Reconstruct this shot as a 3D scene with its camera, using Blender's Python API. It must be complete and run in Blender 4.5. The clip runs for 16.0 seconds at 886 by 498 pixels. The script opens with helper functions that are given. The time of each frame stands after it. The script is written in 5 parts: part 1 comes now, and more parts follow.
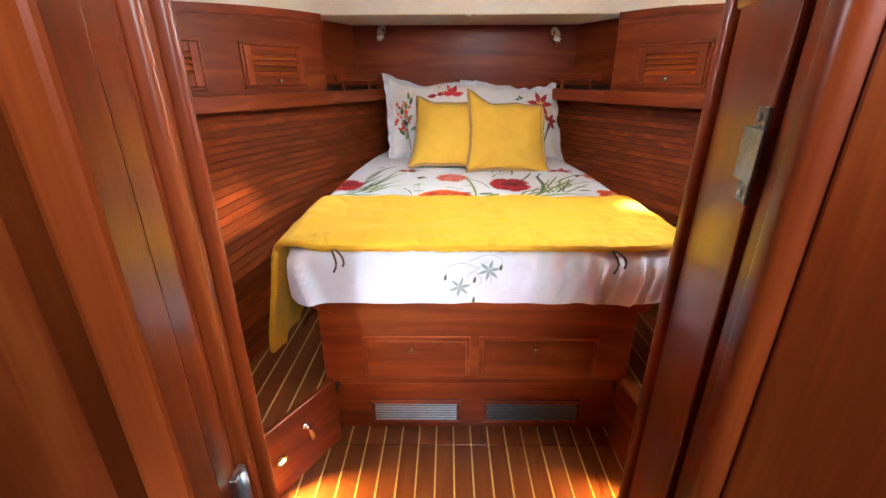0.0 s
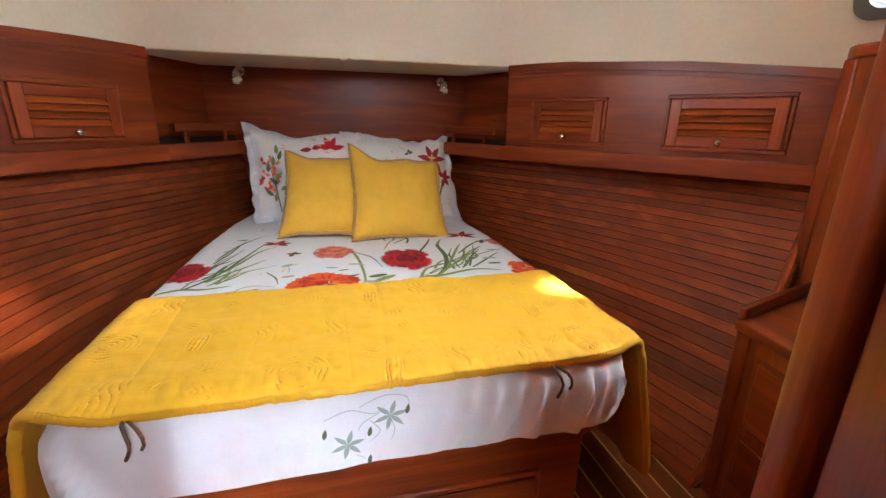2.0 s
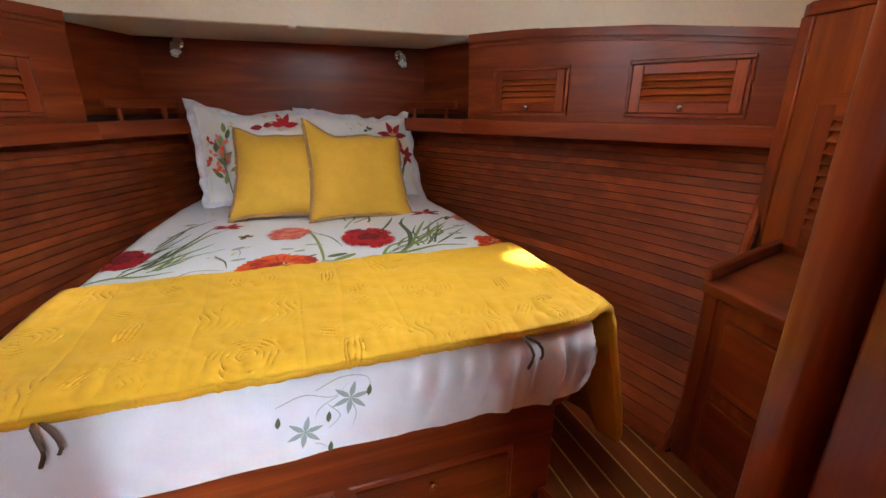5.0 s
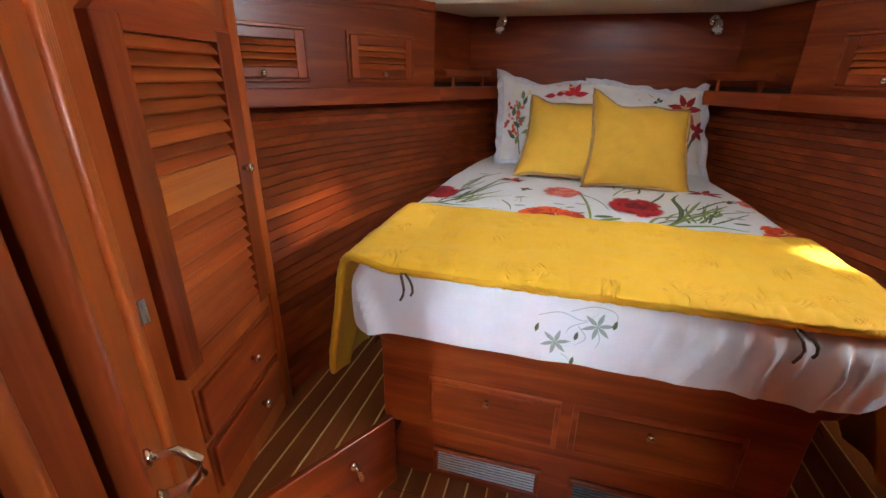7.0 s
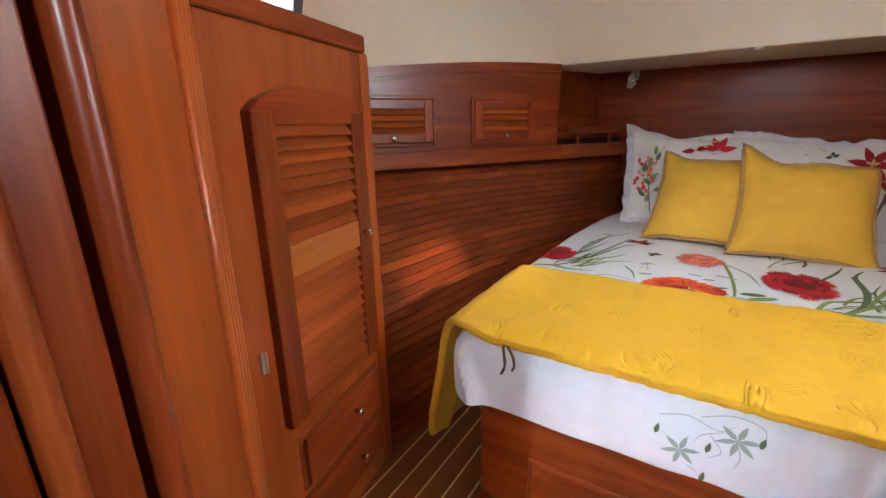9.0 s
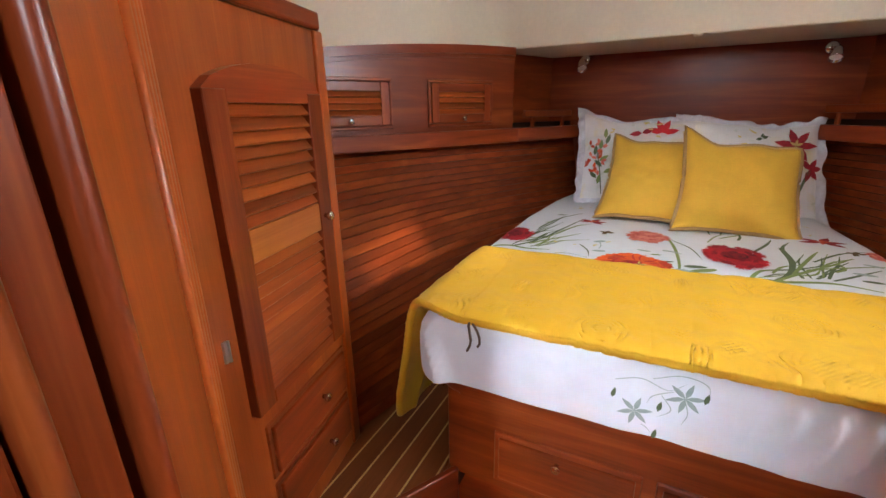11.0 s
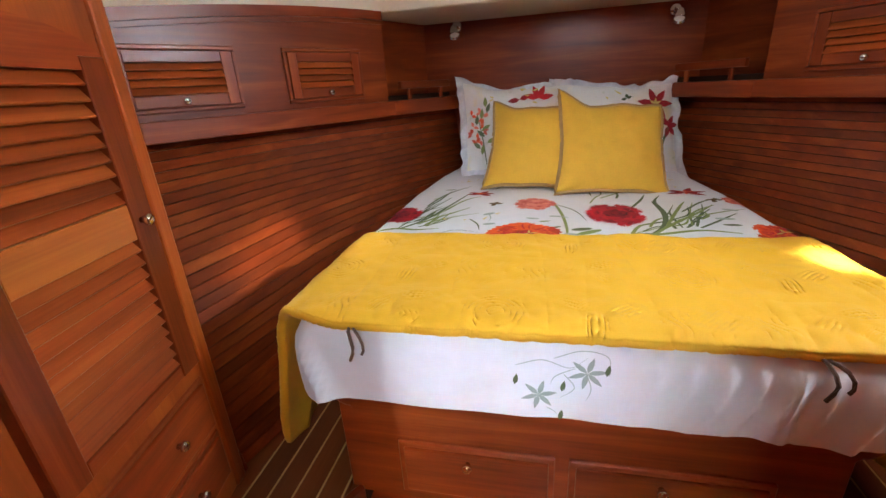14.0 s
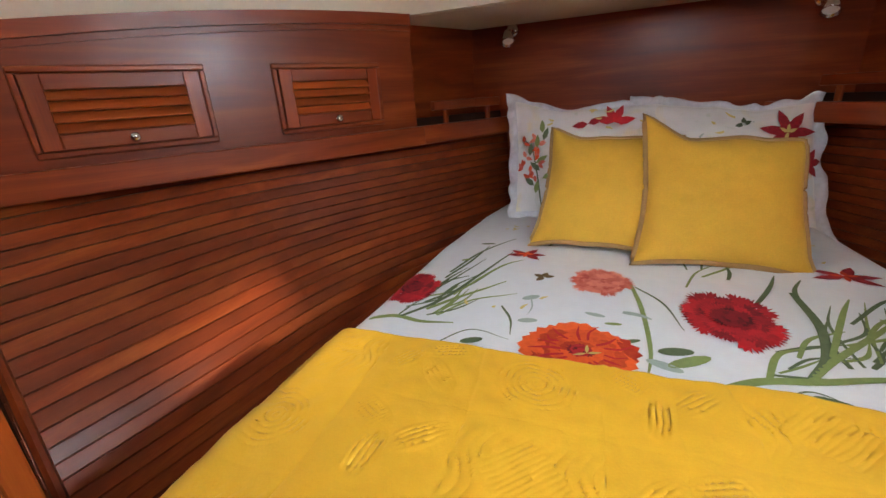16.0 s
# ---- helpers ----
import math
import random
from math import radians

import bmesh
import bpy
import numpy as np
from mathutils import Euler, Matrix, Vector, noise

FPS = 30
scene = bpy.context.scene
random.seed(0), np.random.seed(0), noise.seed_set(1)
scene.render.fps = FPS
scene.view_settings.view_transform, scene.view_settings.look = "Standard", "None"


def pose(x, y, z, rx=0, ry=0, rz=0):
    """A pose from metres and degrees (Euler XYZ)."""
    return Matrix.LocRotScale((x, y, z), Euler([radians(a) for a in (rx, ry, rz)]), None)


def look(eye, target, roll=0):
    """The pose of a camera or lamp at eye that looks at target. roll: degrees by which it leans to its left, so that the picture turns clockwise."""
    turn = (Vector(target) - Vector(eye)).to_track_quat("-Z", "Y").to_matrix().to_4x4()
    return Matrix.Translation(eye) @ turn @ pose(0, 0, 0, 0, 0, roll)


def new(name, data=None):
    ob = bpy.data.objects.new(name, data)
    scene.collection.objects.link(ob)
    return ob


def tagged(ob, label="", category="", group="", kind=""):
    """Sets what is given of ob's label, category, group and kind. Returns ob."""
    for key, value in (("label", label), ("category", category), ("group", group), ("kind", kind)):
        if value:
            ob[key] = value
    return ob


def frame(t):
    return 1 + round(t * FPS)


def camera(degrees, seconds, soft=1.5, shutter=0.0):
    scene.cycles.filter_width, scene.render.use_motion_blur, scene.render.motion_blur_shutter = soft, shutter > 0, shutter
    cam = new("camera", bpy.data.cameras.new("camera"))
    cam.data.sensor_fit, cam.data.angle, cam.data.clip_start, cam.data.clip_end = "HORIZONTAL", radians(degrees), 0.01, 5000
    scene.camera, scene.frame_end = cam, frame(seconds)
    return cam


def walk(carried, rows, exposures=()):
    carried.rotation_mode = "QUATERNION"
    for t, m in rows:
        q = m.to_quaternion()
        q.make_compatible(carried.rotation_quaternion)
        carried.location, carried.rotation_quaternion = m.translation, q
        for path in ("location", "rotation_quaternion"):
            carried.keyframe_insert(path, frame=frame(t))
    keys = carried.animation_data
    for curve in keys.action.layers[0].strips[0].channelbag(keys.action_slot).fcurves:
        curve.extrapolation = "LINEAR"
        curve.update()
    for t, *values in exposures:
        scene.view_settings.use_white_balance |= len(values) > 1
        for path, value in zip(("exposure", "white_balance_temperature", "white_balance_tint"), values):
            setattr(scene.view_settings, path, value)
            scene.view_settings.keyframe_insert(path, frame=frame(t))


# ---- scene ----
cam = camera(92.5, 16.0)
PATH = [
    (0, (-0.113, 0.011, 1.279), (-0.135, 1.862, 0.521), -0.2),
    (0.5, (-0.130, 0.085, 1.297), (-0.042, 1.947, 0.573), -1.2),
    (1, (-0.122, 0.196, 1.297), (0.023, 2.056, 0.575), -1.4),
    (1.5, (-0.090, 0.342, 1.297), (0.086, 2.227, 0.653), -0.7),
    (2, (-0.072, 0.434, 1.312), (0.404, 2.290, 0.737), 1.0),
    (2.5, (-0.050, 0.508, 1.320), (0.751, 2.282, 0.859), 1.8),
    (3, (-0.039, 0.527, 1.333), (0.972, 2.233, 1.071), 2.3),
    (3.2, (-0.036, 0.530, 1.335), (1.029, 2.211, 1.134), 2.0),
    (5.3, (-0.042, 0.457, 1.240), (0.400, 2.273, 0.529), 0.4),
    (5.5, (-0.047, 0.439, 1.235), (0.271, 2.269, 0.492), 0.8),
    (6, (-0.076, 0.373, 1.237), (-0.060, 2.232, 0.500), 1.9),
    (6.5, (-0.102, 0.300, 1.246), (-0.306, 2.141, 0.491), 2.0),
    (7, (-0.106, 0.291, 1.250), (-0.602, 2.076, 0.496), 0.8),
    (7.5, (-0.100, 0.309, 1.265), (-0.818, 2.032, 0.547), 0.1),
    (8, (-0.096, 0.328, 1.270), (-0.995, 1.975, 0.579), -0.6),
    (8.5, (-0.093, 0.340, 1.290), (-1.094, 1.964, 0.690), -1.4),
    (8.7, (-0.089, 0.341, 1.298), (-1.125, 1.959, 0.744), -1.2),
    (10.8, (-0.094, 0.331, 1.296), (-0.998, 2.018, 0.716), -1.0),
    (11, (-0.097, 0.324, 1.288), (-0.950, 2.024, 0.671), -1.1),
    (11.5, (-0.096, 0.302, 1.269), (-0.802, 2.044, 0.586), -1.8),
    (12, (-0.079, 0.277, 1.253), (-0.595, 2.068, 0.529), -1.9),
    (12.5, (-0.068, 0.257, 1.237), (-0.437, 2.059, 0.452), -2.3),
    (13, (-0.060, 0.235, 1.225), (-0.368, 2.032, 0.402), -2.0),
    (13.5, (-0.076, 0.294, 1.237), (-0.397, 2.104, 0.449), -2.5),
    (14, (-0.086, 0.483, 1.247), (-0.514, 2.302, 0.535), -3.7),
    (14.3, (-0.090, 0.580, 1.248), (-0.623, 2.352, 0.489), -3.1),
    (14.5, (-0.106, 0.640, 1.256), (-0.655, 2.397, 0.474), -2.3),
    (15, (-0.134, 0.789, 1.271), (-0.828, 2.521, 0.551), -4.4),
    (15.3, (-0.100, 0.867, 1.282), (-0.756, 2.612, 0.558), -4.9),
    (15.5, (-0.091, 0.917, 1.292), (-0.704, 2.683, 0.581), -3.8),
    (16, (-0.085, 1.001, 1.300), (-0.802, 2.741, 0.625), -4.0),
]
EXPOSURES = [(0.0, 0.86), (0.5, 0.58), (1.0, 0.42), (3.0, 0.44), (5.5, 0.10), (6.5, 0.10), (8.5, 0.20), (11.0, 0.30), (14.0, 0.32), (15.0, 0.14), (16.0, 0.14)]
walk(cam, [(t, look(eye, target, roll)) for t, eye, target, roll in PATH], EXPOSURES)


# ---- world, light and exposure ----
world = bpy.data.worlds.new("sky")
scene.world = world
world.use_nodes = True
_n = world.node_tree.nodes
_bg = _n["Background"]
_sky = _n.new("ShaderNodeTexSky")
_sky.sky_type = "NISHITA"
_sky.sun_disc = False
_sky.sun_elevation = radians(38)
_sky.sun_rotation = radians(100)
world.node_tree.links.new(_sky.outputs[0], _bg.inputs[0])
_bg.inputs[1].default_value = 0.15


def area_lamp(name, eye, target, sx, sy, power, colour):
    data = bpy.data.lights.new(name, "AREA")
    data.shape, data.size, data.size_y, data.energy, data.color = "RECTANGLE", sx, sy, power, colour
    ob = new(name, data)
    ob.matrix_world = look(eye, target)
    return ob


def spot_lamp(name, eye, target, power, colour, angle, radius=0.02, blend=0.5):
    data = bpy.data.lights.new(name, "SPOT")
    data.energy, data.color, data.spot_size, data.spot_blend, data.shadow_soft_size = power, colour, radians(angle), blend, radius
    ob = new(name, data)
    ob.matrix_world = look(eye, target)
    return ob


DAY = (0.82, 0.92, 1.0)
sun = new("sun", bpy.data.lights.new("sun", "SUN"))
sun.data.energy, sun.data.angle, sun.data.color = 4.2, radians(3.5), (1.0, 0.86, 0.66)
sun.matrix_world = look((1.33, 1.18, 1.70), (-1.12, 1.74, 0.735))
area_lamp("deck_bounce_starboard", (1.80, 1.14, 1.46), (1.00, 1.22, 1.95), 1.0, 0.24, 360, DAY)
sky_starboard = area_lamp("sky_in_window_starboard", (1.434, 1.192, 1.711), (0.504, 0.992, 1.491), 0.40, 0.13, 8.8, (0.80, 0.91, 1.0))
sky_starboard.data.spread = radians(100)
area_lamp("deck_bounce_port", (-1.80, 1.14, 1.46), (-1.00, 1.22, 1.95), 1.0, 0.24, 40, DAY)
area_lamp("sky_in_window_port", (-1.434, 1.192, 1.711), (-0.624, 0.982, 1.171), 0.40, 0.13, 6, DAY)
# Unseen lamp added under the headliner to brighten the berth head.
area_lamp("daylight_hatch", (0.25, 1.20, 1.84), (0.15, 2.55, 1.45), 0.46, 0.46, 8, DAY)
# Unseen lamp added behind the doorway to light its jambs.
passage_fill_lamp = area_lamp("daylight_saloon", (0.12, -0.50, 1.80), (0.0, 0.60, 1.40), 0.36, 0.30, 10, (0.76, 0.90, 1.0))
passage_fill_lamp.data.spread = radians(130)
# Unseen lamp for daylight from aft; the narrow spread trims its patch.
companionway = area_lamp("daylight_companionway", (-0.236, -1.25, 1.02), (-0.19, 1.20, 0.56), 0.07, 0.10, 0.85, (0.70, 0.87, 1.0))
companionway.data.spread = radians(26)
spot_lamp("downlight_beam", (0.600, 1.735, 1.845), (0.605, 1.540, 0.82), 400, (1.0, 0.95, 0.84), 10, 0.025, 1.0)
spot_lamp("courtesy_beam_port", (-0.625, 1.000, 0.128), (-0.46, 0.84, -0.02), 22, (1.0, 0.62, 0.16), 125, 0.012, 0.9)
spot_lamp("courtesy_beam_starboard", (0.510, 0.97, 0.128), (0.36, 0.86, -0.02), 12, (1.0, 0.62, 0.16), 125, 0.012, 0.9)


# ---- materials ----
def nodes_of(name):
    m = bpy.data.materials.new(name)
    m.use_nodes = True
    t = m.node_tree
    return m, t, t.nodes, t.links, t.nodes["Principled BSDF"]


def ramp(n, stops):
    r = n.new("ShaderNodeValToRGB")
    e = r.color_ramp.elements
    while len(e) < len(stops):
        e.new(0.5)
    for el, (p, c) in zip(e, stops):
        el.position, el.color = p, (*c, 1)
    return r


def wood(name, dark, mid, light, axis=0, rough=0.34, scale=1.0, coat=0.14, vary=0.22):
    """Varnished wood; the grain runs along the given local axis, and each piece has its own figure and tone."""
    m, t, n, l, b = nodes_of(name)
    tc = n.new("ShaderNodeTexCoord")
    info = n.new("ShaderNodeObjectInfo")
    off = n.new("ShaderNodeVectorMath")
    off.operation = "SCALE"
    off.inputs[0].default_value = (7.3, 3.1, 5.7)
    l.new(info.outputs["Random"], off.inputs["Scale"])
    add = n.new("ShaderNodeVectorMath")
    l.new(tc.outputs["Object"], add.inputs[0])
    l.new(off.outputs[0], add.inputs[1])
    mp = n.new("ShaderNodeMapping")
    s = [9.0 * scale] * 3
    s[axis] = 0.9 * scale
    mp.inputs["Scale"].default_value = s
    l.new(add.outputs[0], mp.inputs[0])
    big = n.new("ShaderNodeTexNoise")
    big.inputs["Scale"].default_value = 1.6
    big.inputs["Detail"].default_value = 5
    big.inputs["Distortion"].default_value = 0.9
    l.new(mp.outputs[0], big.inputs["Vector"])
    mp2 = n.new("ShaderNodeMapping")
    s2 = [150.0 * scale] * 3
    s2[axis] = 4.0 * scale
    mp2.inputs["Scale"].default_value = s2
    l.new(add.outputs[0], mp2.inputs[0])
    fine = n.new("ShaderNodeTexNoise")
    fine.inputs["Scale"].default_value = 1.5
    fine.inputs["Detail"].default_value = 3
    l.new(mp2.outputs[0], fine.inputs["Vector"])
    mix = n.new("ShaderNodeMath")
    mix.operation = "MULTIPLY_ADD"
    mix.inputs[1].default_value = 0.24
    l.new(fine.outputs["Fac"], mix.inputs[0])
    sh = n.new("ShaderNodeMath")
    sh.operation = "MULTIPLY_ADD"
    sh.inputs[1].default_value = 0.9
    sh.inputs[2].default_value = -0.065
    l.new(big.outputs["Fac"], sh.inputs[0])
    l.new(sh.outputs[0], mix.inputs[2])
    r = ramp(n, [(0.18, dark), (0.52, mid), (0.88, light)])
    l.new(mix.outputs[0], r.inputs[0])
    hsv = n.new("ShaderNodeHueSaturation")
    vr = n.new("ShaderNodeMapRange")
    vr.inputs[3].default_value, vr.inputs[4].default_value = 1 - vary, 1 + vary
    l.new(info.outputs["Random"], vr.inputs[0])
    l.new(vr.outputs[0], hsv.inputs["Value"])
    l.new(r.outputs[0], hsv.inputs["Color"])
    l.new(hsv.outputs[0], b.inputs["Base Color"])
    rr = n.new("ShaderNodeMapRange")
    rr.inputs[3].default_value, rr.inputs[4].default_value = rough - 0.06, rough + 0.10
    l.new(big.outputs["Fac"], rr.inputs[0])
    l.new(rr.outputs[0], b.inputs["Roughness"])
    b.inputs["Coat Weight"].default_value = coat
    b.inputs["Coat Roughness"].default_value = 0.20
    b.inputs["Specular IOR Level"].default_value = 0.26
    bump = n.new("ShaderNodeBump")
    bump.inputs["Strength"].default_value = 0.06
    bump.inputs["Distance"].default_value = 0.002
    l.new(fine.outputs["Fac"], bump.inputs["Height"])
    l.new(bump.outputs[0], b.inputs["Normal"])
    return m


CH_D, CH_M, CH_L = (0.080, 0.011, 0.0032), (0.205, 0.032, 0.0066), (0.39, 0.090, 0.0165)
WOOD_X = wood("cherry_grain_x", CH_D, CH_M, CH_L, 0)
WOOD_Y = wood("cherry_grain_y", CH_D, CH_M, CH_L, 1)
WOOD_Z = wood("cherry_grain_z", CH_D, CH_M, CH_L, 2)
HONEY_X = wood("honey_cherry_grain_x", (0.24, 0.045, 0.009), (0.42, 0.110, 0.020), (0.58, 0.180, 0.035), 0, 0.32, 1.0, 0.25, 0.15)
HONEY = wood("honey_cherry_grain_z", (0.17, 0.026, 0.005), (0.32, 0.064, 0.011), (0.47, 0.125, 0.020), 2, 0.32, 1.0, 0.25, 0.15)
LACQUER = wood("lacquered_cherry_grain_z", CH_D, (0.215, 0.034, 0.007), (0.36, 0.084, 0.016), 2, 0.30, 1.0, 0.38, 0.2)
SLAT = wood("cherry_slats", CH_D, (0.28, 0.052, 0.0100), (0.47, 0.128, 0.022), 0, 0.34, 1.0, 0.12, 0.26)
SOLE = wood("teak_sole", (0.09, 0.022, 0.007), (0.18, 0.048, 0.013), (0.26, 0.080, 0.020), 1, 0.28, 1.0, 0.35, 0.15)
# Near-black wood behind slats and planks, so the gaps' shade is in the colour.
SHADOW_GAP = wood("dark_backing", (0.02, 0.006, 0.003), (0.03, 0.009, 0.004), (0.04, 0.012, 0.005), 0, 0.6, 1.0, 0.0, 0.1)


def plain(name, colour, rough=0.5, metal=0.0, noise_scale=40.0, amount=0.08, bump=0.1, sheen=0.0, dist=0.002):
    m, t, n, l, b = nodes_of(name)
    tc = n.new("ShaderNodeTexCoord")
    a = n.new("ShaderNodeTexNoise")
    a.inputs["Scale"].default_value, a.inputs["Detail"].default_value = noise_scale, 4
    l.new(tc.outputs["Object"], a.inputs["Vector"])
    c = n.new("ShaderNodeTexNoise")
    c.inputs["Scale"].default_value = noise_scale / 12
    l.new(tc.outputs["Object"], c.inputs["Vector"])
    s = n.new("ShaderNodeMath")
    l.new(a.outputs["Fac"], s.inputs[0])
    l.new(c.outputs["Fac"], s.inputs[1])
    r = ramp(n, [(0.35, [v * (1 - amount) for v in colour]), (0.65, [min(1, v * (1 + amount)) for v in colour])])
    hf = n.new("ShaderNodeMath")
    hf.operation = "MULTIPLY"
    hf.inputs[1].default_value = 0.5
    l.new(s.outputs[0], hf.inputs[0])
    l.new(hf.outputs[0], r.inputs[0])
    l.new(r.outputs[0], b.inputs["Base Color"])
    b.inputs["Roughness"].default_value, b.inputs["Metallic"].default_value = rough, metal
    b.inputs["Sheen Weight"].default_value = sheen
    bp = n.new("ShaderNodeBump")
    bp.inputs["Strength"].default_value, bp.inputs["Distance"].default_value = bump, dist
    l.new(a.outputs["Fac"], bp.inputs["Height"])
    l.new(bp.outputs[0], b.inputs["Normal"])
    return m


SKY_GLOW = bpy.data.materials.new("bright_haze")
SKY_GLOW.use_nodes = True
SKY_GLOW.node_tree.nodes["Principled BSDF"].inputs["Emission Color"].default_value = (0.92, 0.96, 1.0, 1)
SKY_GLOW.node_tree.nodes["Principled BSDF"].inputs["Emission Strength"].default_value = 3.0
CREAM = plain("cream_headliner", (0.78, 0.70, 0.56), 0.6, 0, 60, 0.04, 0.05)
CREAM_PANEL = plain("cream_vinyl_panel", (0.74, 0.68, 0.46), 0.55, 0, 90, 0.05, 0.1)
CHROME = plain("chrome", (0.75, 0.75, 0.76), 0.12, 1.0, 30, 0.05, 0.02)
FILMED = plain("filmed_steel", (0.26, 0.33, 0.44), 0.22, 0.6, 90, 0.25, 0.3)
STEEL = plain("brushed_steel", (0.50, 0.52, 0.55), 0.35, 1.0, 60, 0.1, 0.05)
BRASS = plain("worn_brass", (0.52, 0.36, 0.12), 0.35, 1.0, 60, 0.12, 0.05)
GRILLE = plain("grey_grille", (0.16, 0.18, 0.20), 0.4, 0.6, 60, 0.1, 0.05)
BLACK = plain("black_void", (0.012, 0.010, 0.010), 0.7, 0, 30, 0.1, 0.0)
STRIP = wood("holly_strip", (0.50, 0.30, 0.11), (0.60, 0.38, 0.15), (0.66, 0.44, 0.19), 1, 0.35, 1.0, 0.2, 0.1)
def quilted(name, colour):
    """Stitched cotton with a fine weave and wash creases."""
    m = plain(name, colour, 0.75, 0, 260, 0.03, 0.25, 0.06, 0.0015)
    t = m.node_tree
    n, l, b = t.nodes, t.links, t.nodes["Principled BSDF"]
    tc = n.new("ShaderNodeTexCoord")
    crease = n.new("ShaderNodeTexNoise")
    crease.inputs["Scale"].default_value, crease.inputs["Detail"].default_value = 14.0, 6
    crease.inputs["Distortion"].default_value = 1.2
    l.new(tc.outputs["Object"], crease.inputs["Vector"])
    bp = n.new("ShaderNodeBump")
    bp.inputs["Strength"].default_value, bp.inputs["Distance"].default_value = 0.35, 0.004
    l.new(crease.outputs["Fac"], bp.inputs["Height"])
    old = b.inputs["Normal"].links[0].from_node
    l.new(old.outputs[0], bp.inputs["Normal"])
    l.new(bp.outputs[0], b.inputs["Normal"])
    return m


YELLOW = quilted("yellow_quilt_cotton", (0.77, 0.415, 0.012))
CUSHION = plain("yellow_linen", (0.70, 0.395, 0.035), 0.85, 0, 220, 0.06, 0.35, 0.05)
TAUPE = plain("taupe_piping", (0.40, 0.23, 0.085), 0.8, 0, 200, 0.1, 0.3)
WHITE = plain("white_cotton", (0.78, 0.80, 0.87), 0.8, 0, 25, 0.03, 0.25, 0.1, 0.005)
LILAC = plain("grey_lilac_border", (0.66, 0.66, 0.73), 0.85, 0, 45, 0.16, 0.3, 0.1, 0.005)
def washed(name):
    """White cotton with soft straw and sage washes of print."""
    m = plain(name, (0.80, 0.79, 0.80), 0.8, 0, 25, 0.03, 0.25, 0.1, 0.005)
    t = m.node_tree
    n, l, b = t.nodes, t.links, t.nodes["Principled BSDF"]
    base = b.inputs["Base Color"].links[0].from_socket
    tc = n.new("ShaderNodeTexCoord")
    for scale, lo, hi, colour in ((7.0, 0.54, 0.72, (0.80, 0.66, 0.26)), (11.0, 0.60, 0.74, (0.46, 0.52, 0.40))):
        a = n.new("ShaderNodeTexNoise")
        a.inputs["Scale"].default_value, a.inputs["Detail"].default_value, a.inputs["Distortion"].default_value = scale, 3, 1.0
        l.new(tc.outputs["Object"], a.inputs["Vector"])
        r = ramp(n, [(lo, (0, 0, 0)), (hi, (0.55, 0.55, 0.55))])
        l.new(a.outputs["Fac"], r.inputs[0])
        mx = n.new("ShaderNodeMix")
        mx.data_type = "RGBA"
        l.new(r.outputs[0], mx.inputs[0])
        l.new(base, mx.inputs[6])
        mx.inputs[7].default_value = (*colour, 1)
        base = mx.outputs[2]
    l.new(base, b.inputs["Base Color"])
    return m


SHAM = washed("washed_print_cotton")
RIBBON = plain("brown_ribbon", (0.07, 0.035, 0.02), 0.6, 0, 100, 0.2, 0.2)


# ---- building helpers ----
def put(name, bm, mat, m=None, smooth=False):
    bmesh.ops.recalc_face_normals(bm, faces=bm.faces[:])
    me = bpy.data.meshes.new(name)
    bm.to_mesh(me)
    bm.free()
    if mat:
        for q in (mat if isinstance(mat, (list, tuple)) else (mat,)):
            me.materials.append(q)
    if smooth:
        me.polygons.foreach_set("use_smooth", [True] * len(me.polygons))
    ob = new(name, me)
    if m is not None:
        ob.matrix_world = m
    return ob


def part(name, bm, mat, parent, label="", m=None, smooth=False):
    """Links a bmesh as one mesh object under a thing or a part; m is its place in the parent."""
    ob = put(name, bm, mat, None, smooth)
    ob.parent = parent
    if m is not None:
        ob.matrix_local = m
    return tagged(ob, label)


def share(name, ob, parent, m):
    """Another piece on the same mesh."""
    c = new(name, ob.data)
    c.parent = parent
    c.matrix_local = m
    return c


def thing(name, m, label, category, group="", kind=""):
    ob = new(name)
    ob.empty_display_size = 0.1
    ob.matrix_world = m
    return tagged(ob, label, category, group, kind)


def face_frame(a, b, z=0.0):
    """A frame at a whose x runs towards b, y into the thing behind the face, z up."""
    ax, ay = a
    return pose(ax, ay, z, 0, 0, math.degrees(math.atan2(b[1] - ay, b[0] - ax)))


def box(x0, x1, y0, y1, z0, z1, bevel=0.0, seg=1, bm=None):
    bm = bm or bmesh.new()
    r = bmesh.ops.create_cube(bm, size=1.0)
    for v in r["verts"]:
        v.co = Vector((x0 + (v.co.x + 0.5) * (x1 - x0), y0 + (v.co.y + 0.5) * (y1 - y0), z0 + (v.co.z + 0.5) * (z1 - z0)))
    if bevel:
        es = {e for v in r["verts"] for e in v.link_edges}
        bmesh.ops.bevel(bm, geom=list(es), offset=bevel, segments=seg, affect="EDGES", profile=0.5)
    return bm


def prism(pts, z0, z1, bevel=0.0, seg=2):
    """An upright body over an outline in plan."""
    bm = bmesh.new()
    lo = [bm.verts.new((x, y, z0)) for x, y in pts]
    hi = [bm.verts.new((x, y, z1)) for x, y in pts]
    k = len(pts)
    bm.faces.new(lo[::-1])
    bm.faces.new(hi)
    for i in range(k):
        bm.faces.new((lo[i], lo[(i + 1) % k], hi[(i + 1) % k], hi[i]))
    if bevel:
        bmesh.ops.bevel(bm, geom=bm.edges[:], offset=bevel, segments=seg, affect="EDGES", profile=0.5)
    return bm


